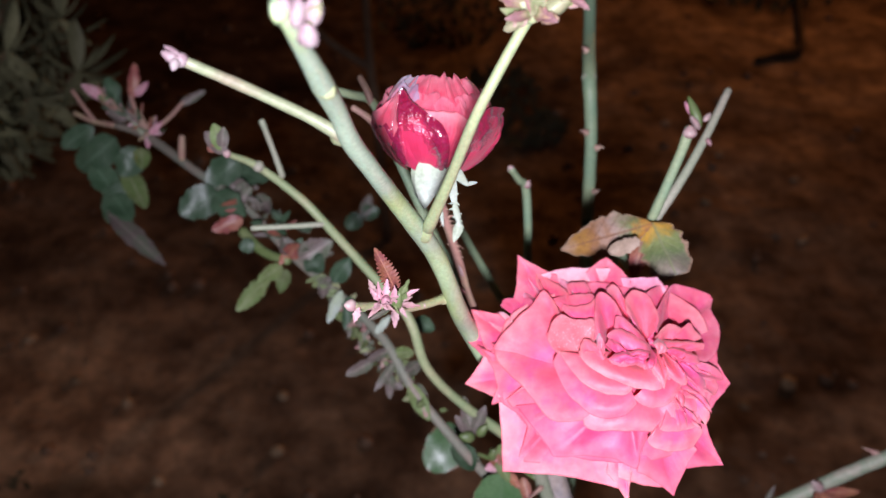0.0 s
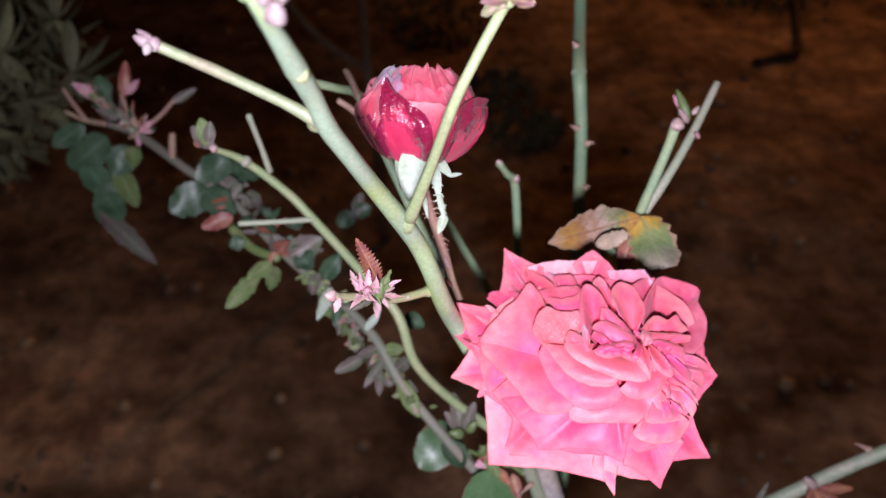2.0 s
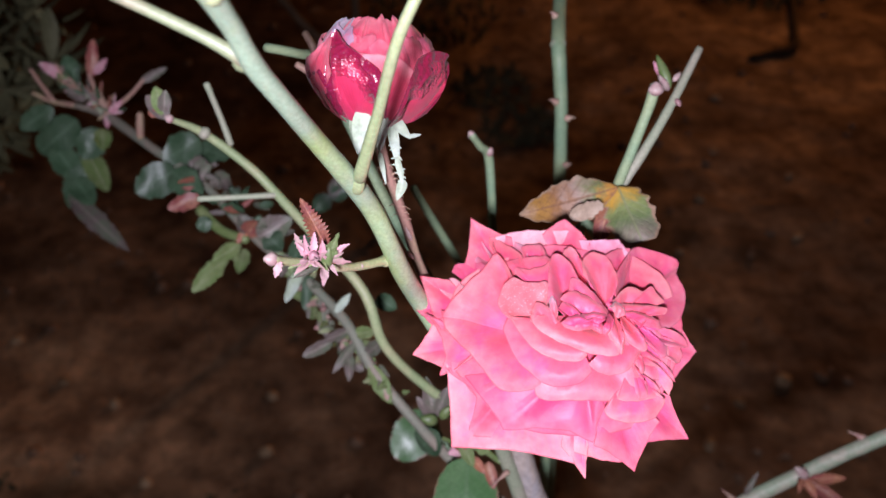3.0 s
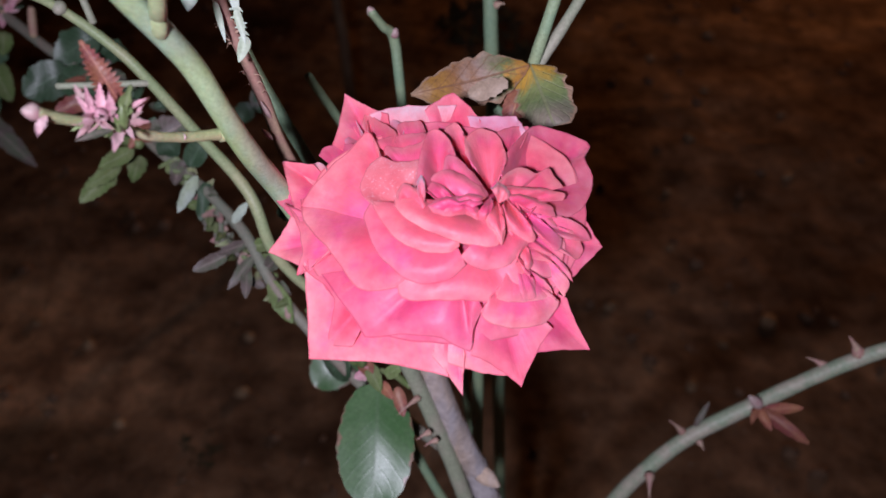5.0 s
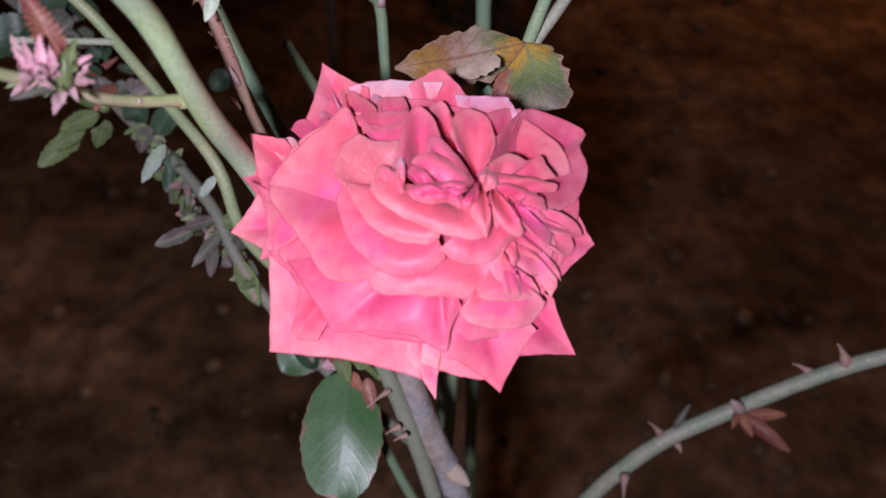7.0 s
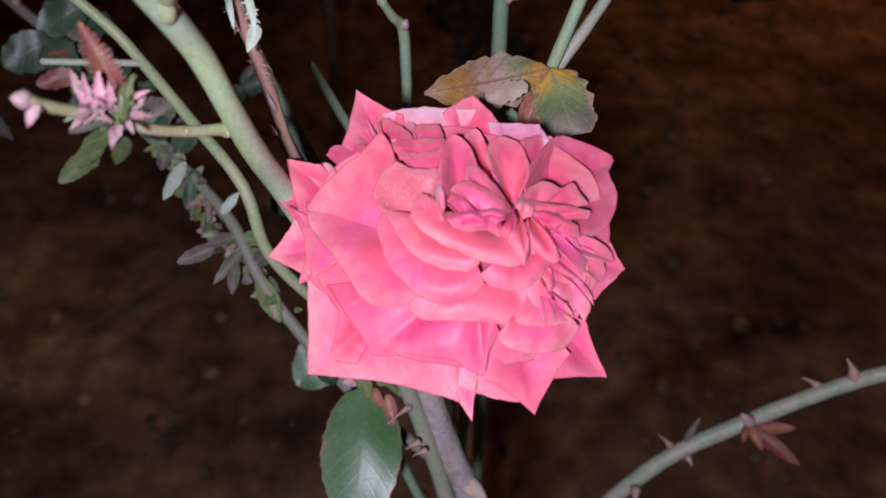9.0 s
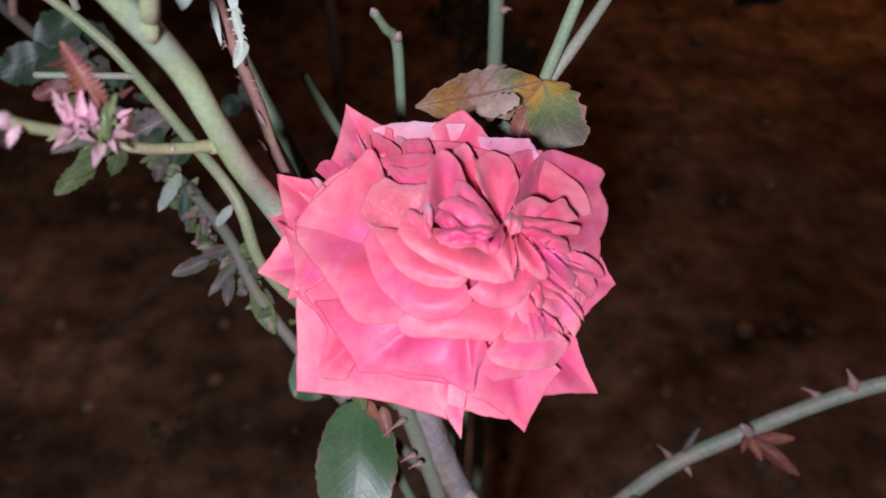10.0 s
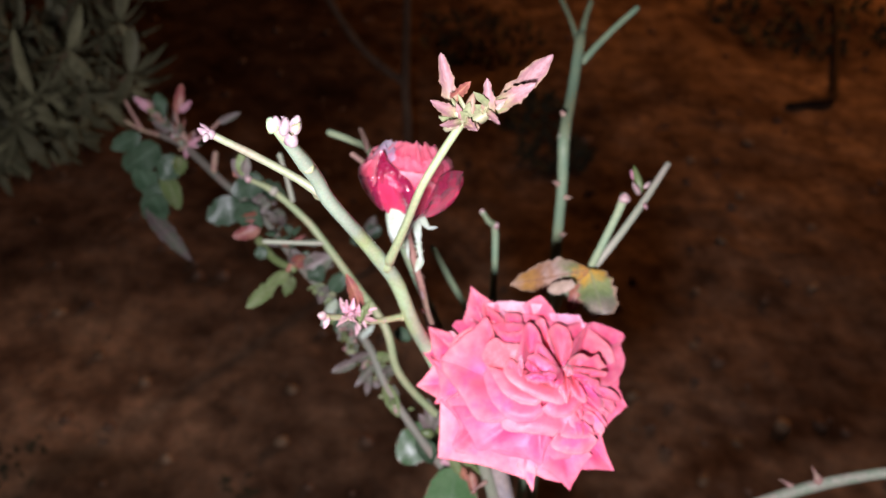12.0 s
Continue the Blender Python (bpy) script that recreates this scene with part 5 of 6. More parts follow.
def outer_petal(left, tip, right, root, sharp=1.0, bow=0.0, mat=None, rise=2.3):
    """A pointed guard petal of the pink bloom; its points are in millimetres along the bloom's axes."""
    bm = petal_bm(Vector(left) / 1000, Vector(tip) / 1000, Vector(right) / 1000, Vector(root) / 1000, sharp, bow, next(PETAL_COUNT), rise)
    return petal_into(bloom, bm, mat or PETAL)


def dome(x, y):
    """Height in millimetres of the bloom's rounded face over its own x and y."""
    return 18.8 + 0.045 * x - 0.205 * y - 0.0113 * x * x - 0.0129 * y * y


def petal(rim, root, lift, depth, sharp=0.2, mat=None, roll=1.7, rows=16, cols=30):
    """An inner petal: it rises out of the bloom at root and ends in a rolled rim that runs through the given
    points, lift mm over the dome; sharp 0 rounds the rim's corners, 1 keeps them pointed. All in millimetres."""
    rnd = random.Random(next(PETAL_COUNT))
    ph, ph2, ph3 = (rnd.uniform(0, 6.28) for _ in range(3))
    soft = spline([Vector((x, y, 0)) for x, y in rim], 12)
    hard = [Vector((*rim[k], 0)).lerp(Vector((*rim[k + 1], 0)), q / 12) for k in range(len(rim) - 1) for q in range(12)] + [Vector((*rim[-1], 0))]
    line = [a.lerp(b, sharp) for a, b in zip(soft, hard)]
    walked = [0.0]
    for a, b in zip(line, line[1:]):
        walked.append(walked[-1] + (b - a).length)
    foot = Vector((*root, dome(*root) + lift - depth))
    bm = bmesh.new()
    uv = bm.loops.layers.uv.new("uv")
    grid, k = [], 0
    for j in range(cols + 1):
        u = j / cols
        want = u * walked[-1]
        while k < len(line) - 2 and walked[k + 1] < want:
            k += 1
        e = line[k].lerp(line[k + 1], (want - walked[k]) / max(walked[k + 1] - walked[k], 1e-9))
        e.z = dome(e.x, e.y) + lift + 0.35 * math.sin(5 * u + ph) + 0.16 * math.sin(13 * u + ph2)
        out = Vector((e.x - foot.x, e.y - foot.y, 0)).normalized()
        e += out * (0.10 * math.sin(23 * u + ph3) + 0.07 * math.sin(41 * u + ph))
        flank = max(0.0, (abs(2 * u - 1) - 0.75) / 0.25)
        column = []
        for i in range(rows + 1):
            v = i / rows
            far = max(0.0, (v - 0.72) / 0.28)
            p = foot.lerp(e, v ** 0.9)
            p.z = foot.z + (e.z - foot.z) * (1 - (1 - v) ** 2.0) + 0.6 * roll * math.sin(math.pi * v) ** 2
            p.z -= roll * far * far + 0.5 * flank * flank * v
            p.z += v * (0.22 * math.sin(9 * u + 4 * v + ph2) + 0.12 * math.sin(21 * u + 3 * v + ph3) + 0.10 * math.sin(15 * v + 6 * u + ph))
            column.append(p / 1000)
        grid.append(column)
    front = [[bm.verts.new(p) for p in column] for column in grid]
    back = []
    for j in range(cols + 1):
        column = []
        for i in range(rows + 1):
            a = grid[min(j + 1, cols)][i] - grid[max(j - 1, 0)][i]
            b = grid[j][min(i + 1, rows)] - grid[j][max(i - 1, 0)]
            nrm = a.cross(b)
            nrm = nrm.normalized() if nrm.length > 1e-12 else Vector((0, 0, 1))
            column.append(bm.verts.new(grid[j][i] - nrm * (0.0003 if nrm.z > 0 else -0.0003)))
        back.append(column)

    def face(vs, at):
        f = bm.faces.new(vs)
        for lp, (a, b) in zip(f.loops, at):
            lp[uv].uv = (a / cols, b / rows)
        return f
    edge = []
    for j in range(cols):
        for i in range(rows):
            at = ((j, i), (j + 1, i), (j + 1, i + 1), (j, i + 1))
            face([front[a][b] for a, b in at], at)
            face([back[a][b] for a, b in at[::-1]], at[::-1])
        edge.append(face((front[j][rows], front[j + 1][rows], back[j + 1][rows], back[j][rows]), [(j, rows)] * 4))
    for i in range(rows):
        edge.append(face((front[0][i], front[0][i + 1], back[0][i + 1], back[0][i]), [(0, i)] * 4))
        edge.append(face((front[cols][i + 1], front[cols][i], back[cols][i], back[cols][i + 1]), [(cols, i)] * 4))
    bmesh.ops.recalc_face_normals(bm, faces=bm.faces)
    crisp_rim(edge)
    return petal_into(bloom, bm, mat or PETAL)


# guard petals round the outside
outer_petal((-30.2, 31.6, -12.7), (-27.1, 48.5, -23.1), (-13.4, 39.9, -13.3), (-10.6, 18.3, -3.7), 1, -0.03)
outer_petal((-19.1, 40.4, -15.6), (-7.1, 42.5, -14.9), (7.2, 41.7, -14.0), (-3.0, 19.9, -4.3), 0.5, 0, PETAL_PALE)
outer_petal((-2.3, 40.5, -12.5), (6.2, 46.2, -16.8), (14.1, 36.2, -10.2), (6.0, 18.2, -2.7), 0.8, 0.02)
outer_petal((10.2, 37.9, -10.9), (24.6, 37.6, -13.6), (27.4, 32.4, -11.0), (15.1, 16.7, -3.2), 1, 0, PETAL_PALE)
outer_petal((42.4, 7.0, -5.1), (47.0, -2.4, -5.3), (36.1, -11.9, 2.5), (22.2, 1.4, 1.2), 1, -0.02)
outer_petal((35.4, -16.3, 2.4), (41.9, -31.3, -2.8), (26.5, -30.7, 5.1), (19.0, -7.5, 3.5), 1, -0.04, PETAL_ROSE)
outer_petal((30.9, -24.2, 5.6), (21.5, -39.4, 5.7), (8.1, -30.0, 11.7), (14.5, -7.5, 6.2), 1, -0.05, PETAL_ROSE)
outer_petal((6.5, -30.2, 10.3), (5.5, -41.4, 6.7), (-2.2, -30.2, 10.5), (3.6, -8.9, 6.4), 1, -0.04)
outer_petal((20.4, -36.6, 4.9), (10.0, -35.1, 7.8), (-1.5, -31.0, 9.6), (8.7, -8.9, 5.2), 0.6, 0)
outer_petal((-38.2, -3.0, -1.2), (-37.3, -30.5, -1.0), (2.1, -36.0, 9.6), (-7.3, -6.0, 6.0), 1, -0.03)
outer_petal((-42.6, 10.4, -8.8), (-49.7, 0.2, -10.3), (-36.6, -6.0, -0.9), (-21.0, 4.5, -1.1), 1, -0.03)
outer_petal((-44.0, 19.2, -14.0), (-50.3, 17.9, -17.3), (-40.8, 8.0, -7.6), (-22.8, 10.8, -4.9), 1, -0.02, PETAL_ROSE)
outer_petal((-36.2, 25.9, -12.7), (-46.9, 28.1, -19.5), (-41.5, 12.7, -9.1), (-22.7, 10.8, -4.2), 1, 0)
outer_petal((-44.5, 14.4, -11.0), (-39.8, 9.4, -6.2), (-36.0, -6.0, 0.2), (-19.4, 4.5, 0.2), 0.5, 0)
# inner petals, from the outside in
petal(((-37.9, 12.9), (-32, 25), (-19, 31.6), (-9.5, 33.6)), (-0.1, 11.1), -2.8, 6, 0)
petal(((-15.7, 29.7), (-3.3, 36.5), (10.9, 34.4), (18.6, 30.9)), (5.9, 12.7), -4.2, 6, 0, PETAL_ROSE)
petal(((12.2, 28.4), (25.2, 33), (39.4, 23.4), (41.5, 11.7)), (16.2, 9.5), -2.6, 6, 0)
petal(((41, 21.8), (42.9, 6.9), (37.8, -7), (28.8, -15.8)), (16.1, 6.5), -2.6, 6, 0)
petal(((37.1, -2.5), (32.8, -14.4), (24.4, -24.5), (9.6, -26.9)), (14.5, 3.5), -2.8, 6, 0, PETAL_ROSE)
petal(((19.9, -25.1), (5.3, -26.9), (-15, -23.9), (-25.4, -15.1)), (5.7, 3.5), -3.6, 6, 0, PETAL_ROSE)
petal(((-17.8, -22.4), (-30, -12.1), (-37.9, 1.7), (-38, 14.5)), (-0.1, 6.5), -2.6, 6, 0)
petal(((5.7, 6.1), (12.9, 3.2), (21.1, 7), (23, 14), (17.8, 17.8)), (13.3, 12.6), -4.5, 4, 0, PETAL_ROSE)
petal(((-3, 18.9), (4.5, 27.4), (13.7, 24.8), (19.4, 15.7)), (8.8, 11.4), -7, 5, 0, PETAL_ROSE)
petal(((17.1, 5.8), (24, -7), (31.6, -10), (35.1, -1.2), (30.7, 7.7)), (19.1, 10.8), -0.2, 5, 0)
petal(((-43.5, 13.4), (-39.2, 5.6), (-38.2, -0.6), (-40.4, -7), (-34, -4), (-29.5, 0)), (-17.9, 5.5), -1.6, 6, 0.6)
petal(((-39.4, -2.9), (-35.8, -6.8), (-31.1, -10), (-28.3, -13.6), (-29.7, -19.5), (-31.5, -26.6), (-24.2, -27)), (-10.3, -3.6), -1.6, 6, 0.5)
petal(((-32.1, -6.9), (-25, -16.2), (-21.8, -20.8), (-20.2, -24.6), (-10.3, -23.5), (0.4, -24.8), (8.3, -29.2), (9, -23.1), (11.7, -17.6)), (5.6, -2.4), -0.6, 9, 0.75, PETAL_ROSE)
petal(((-39.3, 15.2), (-37.9, 9.3), (-33.8, 4), (-29.1, -0.4), (-24.6, -6.9), (-20.9, -11), (-14.9, -11.9), (-9.2, -10.7), (-6.7, -8.1)), (-3.7, 6.5), 0.4, 8, 0.25)
petal(((-39.3, 11.9), (-36.2, 17.6), (-31.7, 21.8), (-28.3, 25.6), (-24, 28.6), (-19.4, 34.3), (-16.6, 30.7), (-14.7, 26.1), (-13.4, 20)), (-8, 3.5), 0.5, 6, 0.25)
petal(((-14.8, 9.8), (-18.6, 13), (-20.1, 16.7), (-18.5, 21.4), (-16.2, 23.9), (-14.2, 25.1), (-10.7, 23.3), (-6.5, 22.6), (-4.1, 23.4), (-3, 20.5), (-3.7, 17.3)), (-7.9, 7.1), 2.3, 6, 0.3, PETAL_SPECKLED)
petal(((-9.4, -7.8), (-10.2, -11.1), (-9.3, -13.6), (-6.2, -14.8), (0.6, -14.7), (9.6, -15.4), (19.2, -15.8), (21.5, -12.9), (23.3, -8.4), (22.2, -4.9)), (8.7, 3.5), 0.9, 11, 0.1)
petal(((12.4, -16.4), (11.1, -18.1), (12.4, -20.6), (16.1, -22.4), (22.8, -23.3), (28.2, -22.3), (31.3, -19.5), (32.5, -16.6), (29.6, -15.4)), (21.1, -5.4), 1, 10, 0.1)
petal(((14.9, -15.9), (20.2, -16.3), (26.2, -16.2), (30.9, -15.4), (29.7, -12.1), (26.2, -9.6)), (19.9, -4.1), 0.5, 4, 0.1)
petal(((23.7, -7.6), (27.1, -5.7), (31.4, -6.8), (34.2, -9.1), (35.8, -12.4), (34.2, -15.9)), (21.6, 1.8), -0.2, 4, 0.1)
petal(((23.2, -9.3), (25.1, -10.4), (26.3, -12.7), (25.4, -15.6), (21.7, -15.8)), (20.6, -2.7), 0.9, 3, 0.1)
petal(((20.7, -7), (21.9, -4.2), (23.7, -2.5), (25.1, -3.9), (25.4, -6.5), (23.3, -8.7)), (21.9, 1.1), 1.4, 6, 0.2)
petal(((24.1, -4.2), (27.9, -3.9), (32.5, -5.3), (35.6, -8.2), (36.9, -11.8)), (22.4, 3.3), -0.4, 4, 0.1)
petal(((-17.1, 11.9), (-18.8, 8.1), (-17.6, 3.4), (-15, -2.1), (-9.7, -7.6), (-5.5, -9.9), (-1.1, -10.5), (4.1, -9.2), (7.8, -6.1)), (2.1, 8.2), 2, 13, 0.15)
petal(((-17, 12.1), (-14.5, 7.5), (-11.8, 3.4), (-7.3, -0.4), (-1.9, -2.4), (3.7, -2.8), (6.4, -0.9)), (4.3, 9.7), 3, 14, 0.1)
petal(((6.4, -3.6), (8.6, -6.1), (12.1, -7.4), (15.5, -7.4), (19.1, -6.2), (22.4, -3.1), (25.4, -0)), (18.5, 7.5), 2.9, 14, 0.1)
petal(((-10.5, 12.2), (-9.5, 9.2), (-7.2, 6.5), (-1.8, 3.2), (4.5, 0.4), (11.1, -1.4), (16, -1.4), (17.2, 1)), (8.1, 11.1), 4.4, 14, 0.1)
petal(((-10.5, 10.2), (-9.4, 14), (-7.9, 16.4), (-4.3, 14.7), (-2.6, 12.9), (-1.4, 10.2)), (-5, 7), 3.6, 8, 0.3)
petal(((-1.4, 9.5), (0.5, 7.4), (4.3, 6.5), (7.8, 7.1), (10.9, 5.4), (12.6, 6.5)), (8, 12.7), 5, 8, 0.3)
petal(((3, 7.9), (5.7, 7), (8.2, 7.3), (10.9, 6.5), (12.1, 7.9)), (8.4, 12.2), 5.6, 4, 0.2, PETAL_ROSE)
petal(((-27.2, 32.3), (-26.7, 38.3), (-25.2, 41.6), (-22.8, 38.1), (-20.6, 34.1)), (-19.1, 26.2), -2.2, 6, 0.3, PETAL_PALE)
petal(((-25.2, 38.3), (-24.7, 42.2), (-21.1, 42), (-19.5, 37.4), (-19.7, 33)), (-16.6, 25.8), -1.6, 6, 0.3)
petal(((-21.4, 37.1), (-20.4, 41.5), (-16.2, 38.2), (-10.9, 33.8), (-10.1, 31.1)), (-14.8, 23.8), -0.8, 6, 0.3)
petal(((-20, 40.8), (-15.1, 39.7), (-11.3, 38), (-9, 36.1), (-8.1, 32.1)), (-9.4, 23.7), -2.6, 6, 0.2, PETAL_PALE)
petal(((-10.3, 32.8), (-10, 36.3), (-6.4, 36.7), (-3.2, 36.3), (-1.9, 32.7)), (-4.7, 23.3), -1.6, 6, 0.4, PETAL_ROSE)
petal(((-17.4, 30.6), (-13.6, 31.5), (-8.6, 32), (-2.1, 32), (-0.6, 29)), (-6.8, 20.6), -0.4, 6, 0.2)
petal(((-13.8, 26.7), (-13.3, 28.5), (-8.9, 27.6), (-3.8, 28.6), (-1.4, 30.3), (0.1, 26)), (-4.4, 17.1), 0.6, 6, 0.2, PETAL_ROSE)
petal(((-35.1, 29), (-33, 31.7), (-27.5, 31.6), (-23.6, 31), (-21.6, 28.1)), (-22.7, 18.3), -2.4, 6, 0.2, PETAL_ROSE)
petal(((-43, 22.2), (-38.8, 25.5), (-34.4, 26.6), (-31.8, 23.7), (-32, 19.5)), (-23.1, 12.1), -2.6, 6, 0.3, PETAL_PALE)
petal(((3.1, 32.3), (4.3, 34.2), (6.5, 35.4), (8.3, 33.1), (9.4, 28.6), (9.8, 23.8)), (12.3, 17.2), -0.6, 9, 0.15)
petal(((8.7, 24.9), (9.4, 29.8), (12.6, 32.7), (16.3, 32.3), (18.6, 30.6), (19.9, 26.7), (20.5, 22.6)), (15.7, 13.4), 0.6, 9, 0.15)
petal(((18.2, 31.7), (22.5, 33.8), (28.2, 34.2), (26.3, 29)), (18, 15.9), -1.2, 7, 0.4)
petal(((18.3, 20.3), (20.8, 25.5), (28.4, 33.6), (33, 34.8), (47.6, 30.1), (44.8, 24.8), (46.4, 19.3), (45, 13.7), (41.1, 8.2), (35.4, 5.4)), (19.5, 11.5), -0.2, 6, 0.45)
petal(((16.8, 15.8), (20.5, 18.8), (23.9, 20.4), (28.2, 18.6), (31.9, 20.3), (33.6, 18), (35.9, 14.6)), (19.2, 10.3), 2, 5, 0.3)
petal(((17.7, 12.6), (19.6, 14.8), (24.6, 14.2), (30, 13.9), (35.9, 12.6), (35.3, 10.7)), (20.3, 9.9), 3, 5, 0.3)
petal(((19.5, 12.3), (23.7, 12.2), (28.6, 10.3), (31.9, 8.6), (32.7, 5.7)), (20.9, 8.6), 3.2, 4, 0.2, PETAL_ROSE)
petal(((25.8, 8.5), (29, 10.2), (31.4, 9.3), (32.8, 6)), (24.6, 5.4), 2.4, 5, 0.3)
petal(((22.1, 10.5), (25.9, 7.9), (30.1, 6.4), (36.2, 5.8), (40.7, 3.4), (43, -0.6), (36.5, -0.2), (30.9, 1.6)), (22.5, 7.7), 1.6, 5, 0.45)
petal(((35.2, 3), (38.8, 1.6), (40.5, -2.9), (38.8, -5.7), (35.5, -4.4), (32.5, -3)), (25.6, 4.8), 0.2, 5, 0.2)
petal(((22, 9.2), (24.2, 5.2), (28.2, -0.2), (32.2, -3.3), (34.1, -0.1), (30.2, 3.6)), (21.1, 10.3), 2.2, 5, 0.2)
petal(((17.5, 8.5), (18.5, 4.4), (20.5, 1.6), (24.7, -0.9), (26.6, 0.6), (24.1, 4.5), (21, 8.2)), (19.4, 11.6), 3.2, 7, 0.2)
petal(((12.1, 7.1), (13.7, 3.8), (15.3, 1.5), (17.2, -1.3), (18.4, 2.4), (17.7, 6.6)), (16.9, 11.7), 4.2, 7, 0.25)
petal(((10.7, 6.5), (12.3, 5.1), (14.3, 6), (15.8, 8.9)), (14.9, 11.9), 4.8, 4, 0.2, PETAL_ROSE)
petal(((-4.6, 16.2), (-3.3, 24.4), (-1.6, 30.6), (0.7, 32.6), (3.7, 30.5), (6, 25.3), (6.8, 21.3)), (2.2, 10.6), 4, 8, 0.15, PETAL_ROSE)
petal(((-4.2, 13.3), (-4.1, 16.3), (-3.1, 18.2), (-2, 16.6), (-1.7, 13)), (-2.7, 10.2), 5, 4, 0.2, PETAL_PALE)
petal(((2.5, 19.3), (4, 23.8), (6.8, 22.8), (10.4, 18.7), (12.9, 15.3), (14.5, 11.8)), (7.5, 9.6), 4.6, 7, 0.2, PETAL_ROSE)
petal(((-0.6, 16.8), (1.4, 18.9), (4.5, 19.2), (8.4, 17.4), (11.7, 14.9), (14.1, 11.4)), (6.6, 8.4), 5.6, 6, 0.15, PETAL_ROSE)
petal(((-1.6, 14.2), (0, 15.9), (2.8, 14.8), (5.8, 11.8), (10.2, 12.4), (13.5, 11)), (5.7, 7.5), 6.6, 6, 0.2, PETAL_ROSE)
petal(((-1.6, 9.5), (1.4, 11.2), (4.4, 11.7), (7.4, 10.6), (10.7, 11.4), (12.9, 9.7)), (5.7, 6.8), 7.2, 6, 0.3, PETAL_ROSE)
petal(((15.1, 13.9), (17.5, 15.5), (19.5, 14.1), (20.8, 11.4)), (17.2, 9.9), 4, 4, 0.4, PETAL_PALE)


# ---- the withering red bloom ----
def globe_petal_bm(az, span, low, high, radius, height, flare, slope, crisp, seed, rounding=0.16, jag=0.04, rows=14, cols=16):
    """A petal hugging a globe: from low to high (0..1 of the globe's height) and span radians wide."""
    rnd = random.Random(seed)
    ph = rnd.uniform(0, 6.28)
    bm = bmesh.new()
    uv = bm.loops.layers.uv.new("uv")
    front, back, us = [], [], []
    for j in range(cols + 1):
        q = 2 * j / cols - 1
        top = high - rounding * abs(q) ** 2.4 * (high - low) + (jag * math.sin(6 * q + ph) + 0.3 * jag * math.sin(15 * q + 2 * ph) + slope * q) * (high - low)
        f, b, u = [], [], []
        for i in range(rows + 1):
            s = i / rows
            h = low + (top - low) * s
            prof = math.sin(math.pi * min(max(0.11 + 0.66 * h, 0.0), 0.98)) ** 0.62
            wide = span * 0.5 * min(1.0, 0.35 + 1.1 * s) * q
            r = radius * prof + flare * max(0, s - 0.6) ** 1.5 * 4 + 0.0008 * math.sin(6 * q + 4 * s + ph) * s
            r += crisp * max(0.0, s - 0.45) * noise.noise(Vector((q * 5 + ph, s * 7, ph))) * 2
            o = Vector((math.cos(az + wide), math.sin(az + wide), 0))
            f.append(bm.verts.new(o * r + Vector((0, 0, h * height))))
            b.append(bm.verts.new(o * (r - 0.0005) + Vector((0, 0, h * height - 0.0001))))
            u.append((j / cols, s))
        front.append(f)
        back.append(b)
        us.append(u)
    def face(vs, c):
        fc = bm.faces.new(vs)
        for lp, q in zip(fc.loops, c):
            lp[uv].uv = q
    for j in range(cols):
        for i in range(rows):
            c = [us[j][i], us[j + 1][i], us[j + 1][i + 1], us[j][i + 1]]
            face((front[j][i], front[j + 1][i], front[j + 1][i + 1], front[j][i + 1]), c)
            face((back[j][i + 1], back[j + 1][i + 1], back[j + 1][i], back[j][i]), c[::-1])
        face((front[j][rows], front[j + 1][rows], back[j + 1][rows], back[j][rows]), [us[j][rows]] * 4)
    for i in range(rows):
        face((front[0][i], front[0][i + 1], back[0][i + 1], back[0][i]), [us[0][i]] * 4)
        face((front[cols][i + 1], front[cols][i], back[cols][i], back[cols][i + 1]), [us[cols][i]] * 4)
    return bm


RED_BLOOM = Matrix(((0.9941, 0.0440, 0.0995, -0.0045), (-0.0699, 0.9591, 0.2743, 0.2508), (-0.0834, -0.2796, 0.9565, 1.3990), (0, 0, 0, 1)))
hip_bm = ovoid_bm(bmesh.new(), (0, 0, -0.009), (0, 0, 0.006), 0.0062, 12, 8)
hip_mesh = bpy.data.meshes.new("red_bloom")
hip_bm.to_mesh(hip_mesh)
hip_bm.free()
hip_mesh.materials.append(CALYX)
red_bloom = new("red_bloom", hip_mesh)
red_bloom.parent = bush
red_bloom.matrix_basis = Matrix.Translation(-BASE) @ RED_BLOOM
tagged(red_bloom, "withering dark red rose bloom with crisp dried edges")
# azimuth in degrees (-90 faces the walk), span, low, high, radius and height in mm, flare, slope of the rim, look, rounding
def globe_ring(rows, seed):
    for k, (az, span, low, high, radius, height, flare, slope, look_of, rounding) in enumerate(rows):
        bm = globe_petal_bm(radians(az), radians(span), low, high, radius / 1000, height / 1000, flare / 1000, slope, 0.0018 if look_of == 1 else 0.0005, seed + k, rounding, 0.05 if look_of == 1 else 0.02)
        petal_into(red_bloom, bm, (PETAL_RED, PETAL_DRY, PETAL_FADED)[look_of], ("", "dark crinkled drying petal", "faded greyish pink petal rim")[look_of])


